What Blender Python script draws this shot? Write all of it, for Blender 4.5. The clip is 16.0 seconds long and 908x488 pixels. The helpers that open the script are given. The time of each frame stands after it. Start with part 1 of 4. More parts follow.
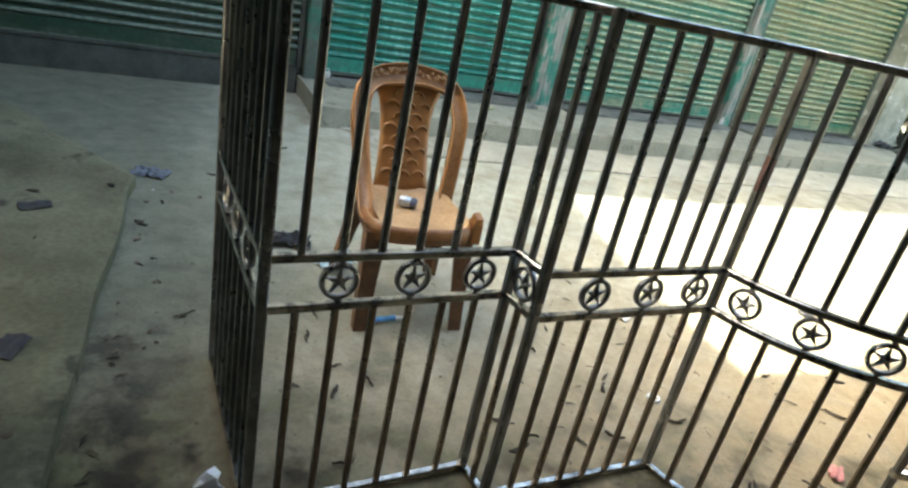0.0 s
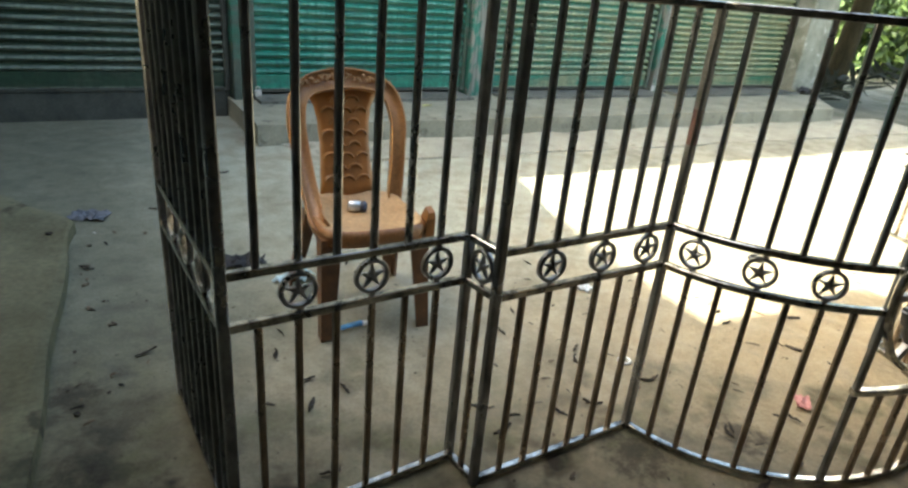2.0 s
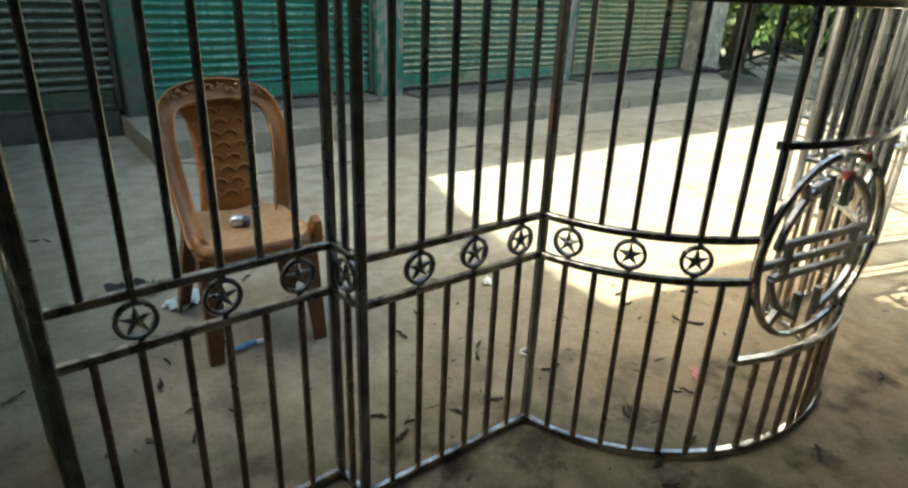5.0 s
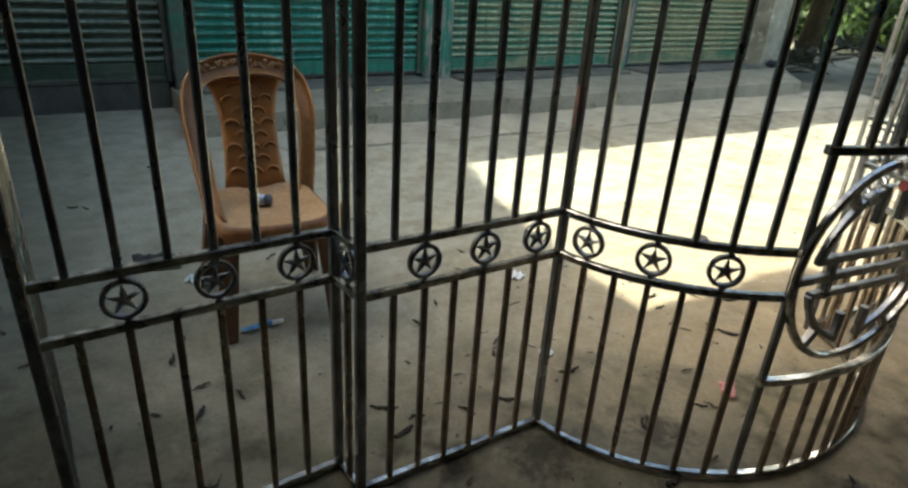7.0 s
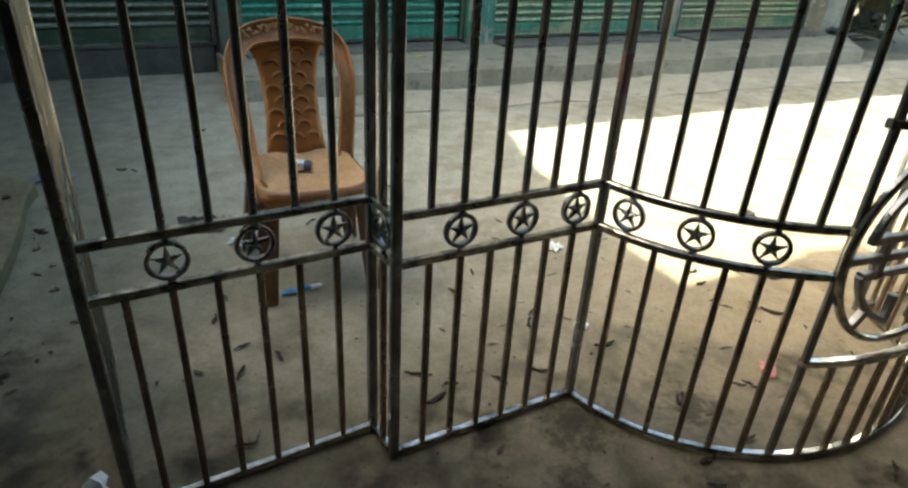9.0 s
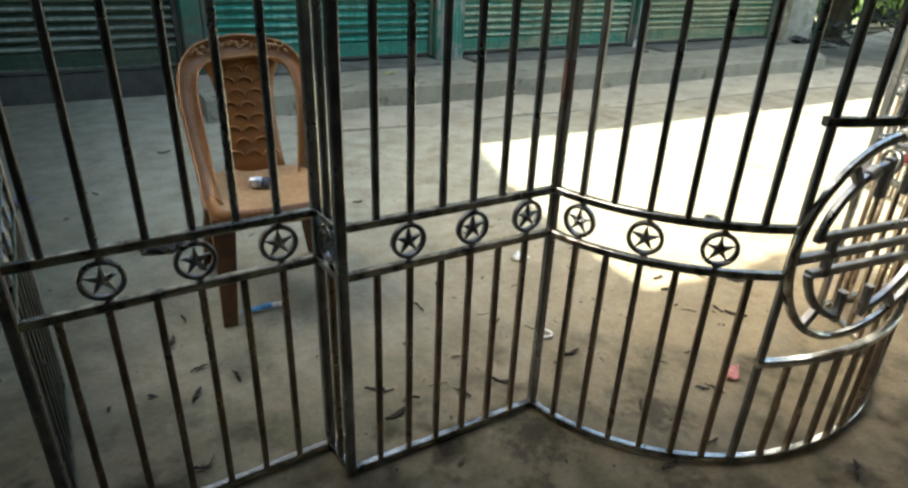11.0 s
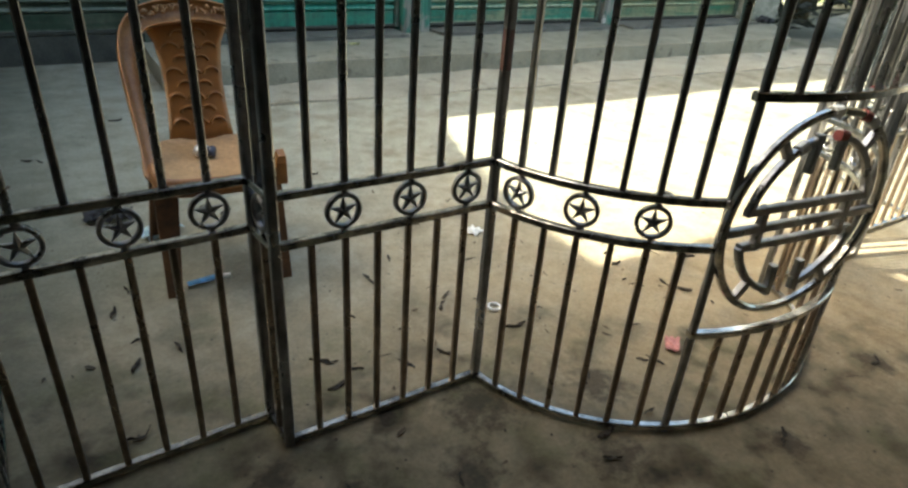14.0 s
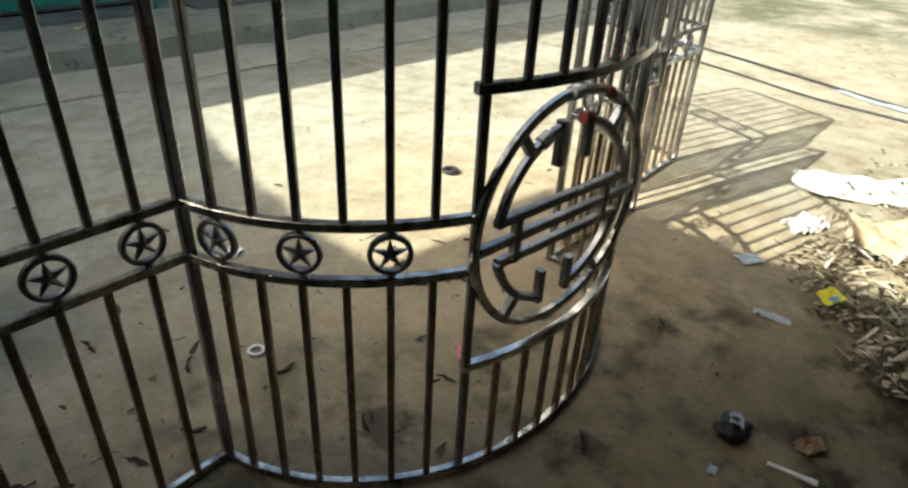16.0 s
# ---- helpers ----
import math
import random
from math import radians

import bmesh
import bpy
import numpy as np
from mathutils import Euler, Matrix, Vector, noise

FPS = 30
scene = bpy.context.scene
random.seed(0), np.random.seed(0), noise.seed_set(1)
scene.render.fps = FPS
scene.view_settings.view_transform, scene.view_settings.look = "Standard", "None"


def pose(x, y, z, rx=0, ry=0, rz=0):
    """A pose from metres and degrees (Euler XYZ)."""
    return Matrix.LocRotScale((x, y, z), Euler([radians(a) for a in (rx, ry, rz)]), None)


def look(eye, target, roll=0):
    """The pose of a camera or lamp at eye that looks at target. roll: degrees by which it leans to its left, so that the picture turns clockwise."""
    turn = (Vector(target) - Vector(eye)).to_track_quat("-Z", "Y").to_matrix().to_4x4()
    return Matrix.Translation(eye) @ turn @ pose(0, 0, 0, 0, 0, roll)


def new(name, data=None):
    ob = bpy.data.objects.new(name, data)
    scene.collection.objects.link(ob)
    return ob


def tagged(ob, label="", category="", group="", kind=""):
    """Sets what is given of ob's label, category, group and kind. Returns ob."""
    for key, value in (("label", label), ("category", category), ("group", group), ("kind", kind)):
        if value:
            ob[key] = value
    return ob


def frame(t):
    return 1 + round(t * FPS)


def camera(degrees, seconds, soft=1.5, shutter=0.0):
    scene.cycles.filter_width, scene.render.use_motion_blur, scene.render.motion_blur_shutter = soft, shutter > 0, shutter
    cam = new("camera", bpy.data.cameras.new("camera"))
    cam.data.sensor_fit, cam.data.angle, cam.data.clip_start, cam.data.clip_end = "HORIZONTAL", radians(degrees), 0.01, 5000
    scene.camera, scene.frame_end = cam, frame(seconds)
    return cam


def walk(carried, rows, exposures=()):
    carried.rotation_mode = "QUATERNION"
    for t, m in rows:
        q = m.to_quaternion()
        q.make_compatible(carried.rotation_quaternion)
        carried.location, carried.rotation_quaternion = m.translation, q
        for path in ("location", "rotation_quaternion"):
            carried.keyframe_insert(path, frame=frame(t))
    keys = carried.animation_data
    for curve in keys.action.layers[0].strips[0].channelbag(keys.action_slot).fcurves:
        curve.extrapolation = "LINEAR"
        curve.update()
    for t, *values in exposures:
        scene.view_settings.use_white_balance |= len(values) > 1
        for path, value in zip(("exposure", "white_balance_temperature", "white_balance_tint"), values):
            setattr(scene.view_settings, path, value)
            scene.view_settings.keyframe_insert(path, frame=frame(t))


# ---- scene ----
cam = camera(72.3, 16.0, soft=2.5)
PATH = [
    (0, (-2.376, -0.986, 1.388), (-1.496, 0.625, 0.593), 12.1),
    (0.5, (-2.386, -0.996, 1.386), (-1.375, 0.577, 0.677), 9.0),
    (1, (-2.378, -0.994, 1.385), (-1.347, 0.568, 0.679), 7.7),
    (1.5, (-2.382, -1.004, 1.376), (-1.347, 0.537, 0.63), 6.6),
    (2, (-2.374, -1.014, 1.373), (-1.378, 0.536, 0.595), 5.2),
    (2.5, (-2.344, -1.019, 1.365), (-1.347, 0.479, 0.492), 4.7),
    (3, (-2.324, -1.014, 1.36), (-1.376, 0.476, 0.423), 4.1),
    (3.5, (-2.312, -1.012, 1.348), (-1.35, 0.453, 0.386), 2.8),
    (4, (-2.289, -1.026, 1.357), (-1.164, 0.388, 0.499), 2.8),
    (4.5, (-2.241, -1.058, 1.365), (-1.086, 0.369, 0.57), 1.2),
    (5, (-2.174, -1.084, 1.376), (-1.025, 0.361, 0.607), 2.3),
    (7.5, (-2.036, -1.058, 1.366), (-1.063, 0.477, 0.53), 4.2),
    (8, (-2.046, -1.048, 1.369), (-1.106, 0.499, 0.518), 4.8),
    (8.5, (-2.042, -1.06, 1.365), (-1.114, 0.474, 0.478), 4.7),
    (9, (-2.03, -1.064, 1.365), (-1.139, 0.474, 0.447), 3.5),
    (9.5, (-2.019, -1.065, 1.356), (-1.123, 0.465, 0.431), 2.9),
    (10, (-1.994, -1.081, 1.35), (-1.038, 0.448, 0.483), 2.4),
    (12.5, (-1.922, -1.116, 1.347), (-1.007, 0.431, 0.471), 2.8),
    (13, (-1.936, -1.132, 1.343), (-0.997, 0.399, 0.465), 4.1),
    (13.5, (-1.925, -1.151, 1.341), (-0.932, 0.35, 0.468), 3.6),
    (14, (-1.87, -1.153, 1.339), (-0.867, 0.305, 0.406), 4.2),
    (14.5, (-1.798, -1.123, 1.328), (-0.742, 0.307, 0.412), 3.0),
    (15, (-1.614, -1.039, 1.344), (-0.333, 0.154, 0.378), 2.9),
    (15.5, (-1.492, -1.005, 1.34), (-0.152, 0.041, 0.288), 3.5),
    (16, (-1.417, -1.013, 1.343), (-0.051, 0.047, 0.337), 3.2),
]
walk(cam, [(t, look(eye, target, roll)) for t, eye, target, roll in PATH],
     exposures=[(0.0, 3.09, 6970, 1), (0.5, 3.03, 6970, 1), (1.0, 2.77, 7070, 1), (3.5, 2.86, 7170, 1), (4.0, 2.81, 7120, 1), (4.5, 2.33, 7070, 1), (5.0, 2.21, 7070, 1), (7.5, 1.81, 6720, 1), (8.0, 2.11, 7070, 1), (9.0, 2.33, 7070, 1), (10.0, 2.39, 6970, 1), (13.0, 2.27, 6820, 1), (14.3, 2.27, 7070, 1), (15.0, 1.76, 6720, 1), (16.0, 1.42, 6670, 1)])

# ---- world, sun and daylight ----
SUN_TO = Vector((-1.63, 0.53, 1.375)).normalized()
world = bpy.data.worlds.new("daylight")
scene.world = world
world.use_nodes = True
wn, wl = world.node_tree.nodes, world.node_tree.links
sky = wn.new("ShaderNodeTexSky")
sky.sky_type, sky.sun_disc = "NISHITA", False
sky.sun_elevation, sky.sun_rotation = math.asin(SUN_TO.z), math.atan2(SUN_TO.x, SUN_TO.y)
sky.dust_density, sky.air_density, sky.ozone_density = 5.0, 1.0, 0.6
wn["Background"].inputs["Strength"].default_value = 0.15
wl.new(sky.outputs[0], wn["Background"].inputs["Color"])
sun = new("sun", bpy.data.lights.new("sun", "SUN"))
sun.data.energy, sun.data.angle, sun.data.color = 4.4, radians(0.6), (1.0, 0.96, 0.89)
sun.matrix_world = look(SUN_TO * 30, (0, 0, 0))


# ---- materials ----
def material(name, rough=0.8, metal=0.0, spec=0.5):
    m = bpy.data.materials.new(name)
    m.use_nodes = True
    b = m.node_tree.nodes["Principled BSDF"]
    b.inputs["Roughness"].default_value, b.inputs["Metallic"].default_value = rough, metal
    b.inputs["Specular IOR Level"].default_value = spec
    return m, m.node_tree.nodes, m.node_tree.links, b


def noise_tex(n, l, vec, scale, detail=4.0, rough=0.6, stretch=None):
    t = n.new("ShaderNodeTexNoise")
    t.inputs["Scale"].default_value, t.inputs["Detail"].default_value, t.inputs["Roughness"].default_value = scale, detail, rough
    if stretch:
        mp = n.new("ShaderNodeMapping")
        mp.inputs["Scale"].default_value = stretch
        l.new(vec, mp.inputs["Vector"])
        vec = mp.outputs[0]
    l.new(vec, t.inputs["Vector"])
    return t.outputs["Fac"]


def ramp(n, l, fac, stops):
    r = n.new("ShaderNodeValToRGB")
    while len(r.color_ramp.elements) < len(stops):
        r.color_ramp.elements.new(0.5)
    for e, (p, c) in zip(r.color_ramp.elements, stops):
        e.position, e.color = p, (*c, 1) if len(c) == 3 else c
    l.new(fac, r.inputs["Fac"])
    return r.outputs["Color"]


def mix(n, l, fac, a, b, how="MIX"):
    x = n.new("ShaderNodeMix")
    x.data_type, x.blend_type = "RGBA", how
    for sock, v in ((x.inputs["Factor"], fac), (x.inputs["A"], a), (x.inputs["B"], b)):
        if isinstance(v, (int, float)):
            sock.default_value = v
        elif isinstance(v, tuple):
            sock.default_value = (*v, 1)
        else:
            l.new(v, sock)
    return x.outputs["Result"]


def bump(n, l, b, height, strength, distance):
    k = n.new("ShaderNodeBump")
    k.inputs["Strength"].default_value, k.inputs["Distance"].default_value = strength, distance
    l.new(height, k.inputs["Height"])
    l.new(k.outputs[0], b.inputs["Normal"])


def coords(n, which="Object"):
    return n.new("ShaderNodeTexCoord").outputs[which]


def world_place(n):
    return n.new("ShaderNodeNewGeometry").outputs["Position"]


def grey(v):
    return (v, v, v)


def worn(name, dark, light, rough=0.8, scale=6.0, fine=60.0, bumpy=0.004, metal=0.0, spot=None, stretch=None):
    """Two-scale mottled surface: broad blotches and fine grain, with relief."""
    m, n, l, b = material(name, rough, metal)
    v = world_place(n)
    broad = noise_tex(n, l, v, scale, 5, 0.6, stretch)
    grain = noise_tex(n, l, v, fine, 3, 0.6)
    col = ramp(n, l, broad, [(0.3, dark), (0.7, light)])
    col = mix(n, l, 0.35, col, ramp(n, l, grain, [(0.3, grey(0.25)), (0.7, grey(0.9))]), "OVERLAY")
    if spot:
        s = noise_tex(n, l, v, scale * 2.3, 4, 0.65)
        col = mix(n, l, ramp(n, l, s, [(0.58, grey(0)), (0.68, grey(1))]), col, spot)
    l.new(col, b.inputs["Base Color"])
    bump(n, l, b, grain, 0.5, bumpy)
    return m


def plain(name, color, rough=0.5, metal=0.0, vary=0.25, fine=40.0, spec=0.5):
    m, n, l, b = material(name, rough, metal, spec)
    v = world_place(n)
    g = noise_tex(n, l, v, fine, 4)
    dark = tuple(c * (1 - vary) for c in color)
    lite = tuple(min(1, c * (1 + vary)) for c in color)
    l.new(ramp(n, l, g, [(0.3, dark), (0.7, lite)]), b.inputs["Base Color"])
    bump(n, l, b, g, 0.2, 0.002)
    return m


def ground_material():
    m, n, l, b = material("trodden_earth_and_cement", 0.9, 0, 0.3)
    v = world_place(n)
    sep = n.new("ShaderNodeSeparateXYZ")
    l.new(v, sep.inputs[0])
    big = noise_tex(n, l, v, 1.3, 5, 0.6)
    mid = noise_tex(n, l, v, 6.0, 6, 0.65)
    fine = noise_tex(n, l, v, 70.0, 4, 0.7)
    earth = ramp(n, l, mid, [(0.25, (0.232, 0.174, 0.100)), (0.5, (0.335, 0.266, 0.165)), (0.75, (0.41, 0.348, 0.245))])
    cement = ramp(n, l, mid, [(0.25, (0.24, 0.235, 0.178)), (0.5, (0.325, 0.32, 0.252)), (0.75, (0.39, 0.382, 0.31))])
    # the cement apron of the shops begins along a ragged line
    wob = n.new("ShaderNodeMath")
    wob.operation = "MULTIPLY_ADD"
    l.new(big, wob.inputs[0])
    wob.inputs[1].default_value = 1.6
    l.new(sep.outputs["Y"], wob.inputs[2])
    shift = n.new("ShaderNodeMath")
    shift.operation = "MULTIPLY_ADD"
    shift.inputs[1].default_value, shift.inputs[2].default_value = 0.55, -0.55
    l.new(wob.outputs[0], shift.inputs[0])
    shift.use_clamp = True
    col = mix(n, l, shift.outputs[0], earth, cement)
    # damp trodden earth before the grill and along the slab, shade painted in
    def along(axis, slope, shift, wobble):
        a = n.new("ShaderNodeMath")
        a.operation = "MULTIPLY_ADD"
        l.new(sep.outputs[axis] if isinstance(axis, str) else axis, a.inputs[0])
        a.inputs[1].default_value, a.inputs[2].default_value = slope, shift
        c = n.new("ShaderNodeMath")
        c.operation, c.use_clamp = "MULTIPLY_ADD", True
        l.new(big, c.inputs[0])
        c.inputs[1].default_value = wobble
        l.new(a.outputs[0], c.inputs[2])
        return c.outputs[0]
    slant = n.new("ShaderNodeMath")
    slant.operation = "MULTIPLY_ADD"
    l.new(sep.outputs["X"], slant.inputs[0])
    slant.inputs[1].default_value = 0.62
    l.new(sep.outputs["Y"], slant.inputs[2])
    front = mix(n, l, 1.0, along(slant.outputs[0], -1.3, -0.74, 1.7), mix(n, l, 1.0, along("X", -0.9, 0.9, 0.9), along("Y", -3.0, -3.1, 1.0), "ADD"), "MULTIPLY")
    side = along("X", -2.2, -4.65, 1.4)
    damp = mix(n, l, 1.0, front, side, "ADD")
    # deepened beyond the damp for the dimmer light on the near left
    col = mix(n, l, mix(n, l, 1.0, side, grey(0.92), "MULTIPLY"), col, ramp(n, l, mid, [(0.3, (0.062, 0.058, 0.034)), (0.7, (0.145, 0.135, 0.082))]))
    col = mix(n, l, mix(n, l, 1.0, front, grey(0.62), "MULTIPLY"), col, ramp(n, l, mid, [(0.3, (0.105, 0.082, 0.048)), (0.7, (0.225, 0.182, 0.112))]))
    # oily stains and soot
    near = mix(n, l, 1.0, along("Y", -0.55, 0.35, 0.3), along("X", -0.9, 0.9, 0.9), "MULTIPLY")
    stain = noise_tex(n, l, v, 3.1, 6, 0.7)
    col = mix(n, l, ramp(n, l, stain, [(0.48, grey(0)), (0.72, grey(0.7))]), col, (0.15, 0.122, 0.076))
    soot = noise_tex(n, l, v, 5.2, 3, 0.55)
    patchy = ramp(n, l, noise_tex(n, l, v, 1.9, 3, 0.6), [(0.40, grey(0.15)), (0.60, grey(1))])
    sooty = mix(n, l, 1.0, ramp(n, l, soot, [(0.47, grey(0)), (0.66, grey(0.85))]), mix(n, l, 1.0, mix(n, l, 1.0, damp, near, "ADD"), patchy, "MULTIPLY"), "MULTIPLY")
    col = mix(n, l, sooty, col, (0.042, 0.032, 0.019))
    # darker, greener tone on the cement west of the chair
    film = along("X", -0.9, -1.45, 1.1)
    col = mix(n, l, mix(n, l, 1.0, mix(n, l, 1.0, film, along("Y", 0.8, -0.6, 0.6), "MULTIPLY"), grey(0.65), "MULTIPLY"), col, ramp(n, l, mid, [(0.3, (0.125, 0.13, 0.095)), (0.7, (0.215, 0.222, 0.168))]))
    # pale trodden dust over the open yard to the east
    dust = along("X", 0.75, -1.15, 0.9)
    col = mix(n, l, mix(n, l, 1.0, dust, grey(0.8), "MULTIPLY"), col, ramp(n, l, mix(n, l, 0.5, mid, big), [(0.38, (0.155, 0.139, 0.096)), (0.5, (0.262, 0.247, 0.19)), (0.62, (0.34, 0.323, 0.262))]))
    # weeds and dark mud patches at the far side of the yard
    weeds = mix(n, l, 1.0, along("X", 0.6, -4.3, 1.2), ramp(n, l, noise_tex(n, l, v, 1.1, 5, 0.65), [(0.42, grey(0.1)), (0.58, grey(0.9))]), "MULTIPLY")
    col = mix(n, l, weeds, col, (0.075, 0.078, 0.036))
    # shade past the end of the platform, painted as a dark ground patch
    off = n.new("ShaderNodeVectorMath")
    off.operation = "DISTANCE"
    l.new(v, off.inputs[0])
    off.inputs[1].default_value = (8.6, 4.3, 0)
    end_shade = mix(n, l, 0.5, ramp(n, l, off.outputs["Value"], [(0.0, grey(1)), (1.0, grey(0.62))]), mid)
    reach = n.new("ShaderNodeMath")
    reach.operation, reach.use_clamp = "MULTIPLY_ADD", True
    l.new(off.outputs["Value"], reach.inputs[0])
    reach.inputs[1].default_value, reach.inputs[2].default_value = -0.9, 2.1
    col = mix(n, l, mix(n, l, 1.0, reach.outputs[0], end_shade, "MULTIPLY"), col, (0.085, 0.085, 0.062))
    # mossy green film over part of the damp earth
    moss = ramp(n, l, noise_tex(n, l, v, 2.7, 5, 0.65), [(0.50, grey(0)), (0.66, grey(0.6))])
    col = mix(n, l, mix(n, l, 1.0, moss, front, "MULTIPLY"), col, (0.145, 0.142, 0.068))
    # spilt soot and oil, each patch with a ragged outline
    ragged = noise_tex(n, l, v, 17.0, 6, 0.75)
    for sx, sy, size in ((-2.51, 0.62, 0.17), (-2.46, 0.40, 0.2), (-2.50, 1.05, 0.2), (-1.58, 0.03, 0.13), (-1.10, -0.20, 0.17), (-0.93, 0.0, 0.24), (-0.70, -0.37, 0.2), (-1.42, -0.12, 0.12), (-0.52, -0.10, 0.2), (0.474, -0.515, 0.14), (0.26, -1.04, 0.14), (-0.20, -0.58, 0.13), (-1.75, -0.1, 0.2)):
        far = n.new("ShaderNodeVectorMath")
        far.operation = "DISTANCE"
        l.new(v, far.inputs[0])
        far.inputs[1].default_value = (sx, sy, 0)
        near_it = ramp(n, l, far.outputs["Value"], [(0.0, grey(0.5)), (size, grey(0.0))])
        sum_it = mix(n, l, 1.0, near_it, ragged, "ADD")
        col = mix(n, l, ramp(n, l, sum_it, [(0.70, grey(0)), (0.92, grey(0.7))]), col, (0.035, 0.028, 0.02))
    flecks = n.new("ShaderNodeTexVoronoi")
    flecks.inputs["Scale"].default_value = 26.0
    l.new(v, flecks.inputs["Vector"])
    few = noise_tex(n, l, v, 9.0, 2)
    spots = mix(n, l, 1.0, ramp(n, l, flecks.outputs["Distance"], [(0.10, grey(1)), (0.16, grey(0))]), ramp(n, l, few, [(0.52, grey(0)), (0.6, grey(0.8))]), "MULTIPLY")
    col = mix(n, l, spots, col, (0.05, 0.042, 0.03))
    col = mix(n, l, 0.25, col, ramp(n, l, fine, [(0.3, grey(0.25)), (0.7, grey(0.85))]), "OVERLAY")
    l.new(col, b.inputs["Base Color"])
    bump(n, l, b, mix(n, l, 0.35, mid, fine), 0.6, 0.014)
    return m


def steel_material(name="bare_mill_steel", tint=(1.0, 1.0, 1.0), rusty=0.56):
    m, n, l, b = material(name, 0.25, 1.0)
    v = world_place(n)
    g = noise_tex(n, l, v, 11.0, 5, 0.65, (1, 1, 0.8))
    f = noise_tex(n, l, v, 160.0, 3)
    col = ramp(n, l, g, [(p, tuple(c * k for k in tint)) for p, c in ((0.3, 0.148), (0.5, 0.255), (0.72, 0.455))])
    rust = ramp(n, l, noise_tex(n, l, v, 5.5, 4, 0.65, (1, 1, 0.5)), [(rusty, grey(0)), (rusty + 0.16, grey(0.5))])
    col = mix(n, l, rust, col, ramp(n, l, f, [(0.35, (0.06, 0.04, 0.027)), (0.65, (0.15, 0.095, 0.06))]))
    l.new(ramp(n, l, rust, [(0.0, grey(1.0)), (0.45, grey(0.6))]), b.inputs["Metallic"])
    l.new(col, b.inputs["Base Color"])
    l.new(ramp(n, l, g, [(0.3, grey(0.38)), (0.75, grey(0.22))]), b.inputs["Roughness"])
    bump(n, l, b, f, 0.2, 0.0008)
    return m


def bright_steel_material():
    m, n, l, b = material("bare_ground_steel", 0.2, 1.0)
    v = world_place(n)
    g = noise_tex(n, l, v, 18.0, 5, 0.65)
    l.new(ramp(n, l, g, [(0.38, (0.12, 0.115, 0.105)), (0.60, (0.58, 0.555, 0.50))]), b.inputs["Base Color"])
    l.new(ramp(n, l, g, [(0.3, grey(0.30)), (0.7, grey(0.12))]), b.inputs["Roughness"])
    return m


def shutter_material(name, paint, bare, amount, rough=0.45, crest=0.5):
    """Painted roller shutter: paint worn through in patches, and rubbed pale along the crest of each slat."""
    m, n, l, b = material(name, rough)
    v = world_place(n)
    patch = noise_tex(n, l, v, 1.9, 5, 0.65, (1.6, 1, 0.55))
    streak = noise_tex(n, l, v, 5.0, 5, 0.7, (4.0, 1, 0.6))
    grime = noise_tex(n, l, v, 24.0, 4)
    deep = tuple(c * 0.3 for c in paint)
    lines = noise_tex(n, l, v, 1.0, 4, 0.7, (0.9, 1, 11.0))
    col = ramp(n, l, mix(n, l, 0.5, streak, lines), [(0.32, deep), (0.66, paint)])
    worn_off = mix(n, l, 0.55, patch, lines)
    sep = n.new("ShaderNodeSeparateXYZ")
    l.new(coords(n), sep.inputs[0])
    up = n.new("ShaderNodeMath")
    up.operation = "MULTIPLY"
    l.new(sep.outputs["Z"], up.inputs[0])
    up.inputs[1].default_value = 1 / 0.078
    ridge = ramp(n, l, up.outputs[0], [(0.0, grey(0)), (0.16, grey(1)), (0.42, grey(1)), (0.62, grey(0))])
    rubbed = mix(n, l, 1.0, ridge, ramp(n, l, mix(n, l, 0.5, patch, streak), [(crest - 0.08, grey(0)), (crest + 0.10, grey(0.85))]), "MULTIPLY")
    col = mix(n, l, ramp(n, l, worn_off, [(amount - 0.07, grey(0.9)), (amount + 0.07, grey(0))]), col, bare)
    col = mix(n, l, rubbed, col, tuple(min(1, c * 1.5 + 0.04) for c in bare))
    col = mix(n, l, 0.4, col, ramp(n, l, grime, [(0.3, grey(0.15)), (0.7, grey(0.9))]), "OVERLAY")
    l.new(col, b.inputs["Base Color"])
    bump(n, l, b, grime, 0.25, 0.003)
    return m


def pillar_material():
    """Teal wall paint flaking off grey plaster, with grimy runs."""
    m, n, l, b = material("flaking_teal_wall_paint", 0.75)
    v = world_place(n)
    flake_off = noise_tex(n, l, v, 4.0, 6, 0.7, (2.2, 1, 0.8))
    runs = noise_tex(n, l, v, 6.0, 4, 0.6, (5.0, 1, 0.3))
    paint = ramp(n, l, runs, [(0.3, (0.012, 0.06, 0.045)), (0.6, (0.022, 0.17, 0.115)), (0.8, (0.10, 0.21, 0.16))])
    plaster = ramp(n, l, runs, [(0.3, (0.07, 0.07, 0.055)), (0.7, (0.30, 0.30, 0.26))])
    l.new(mix(n, l, ramp(n, l, flake_off, [(0.45, grey(0)), (0.53, grey(1))]), paint, plaster), b.inputs["Base Color"])
    bump(n, l, b, flake_off, 0.5, 0.006)
    return m


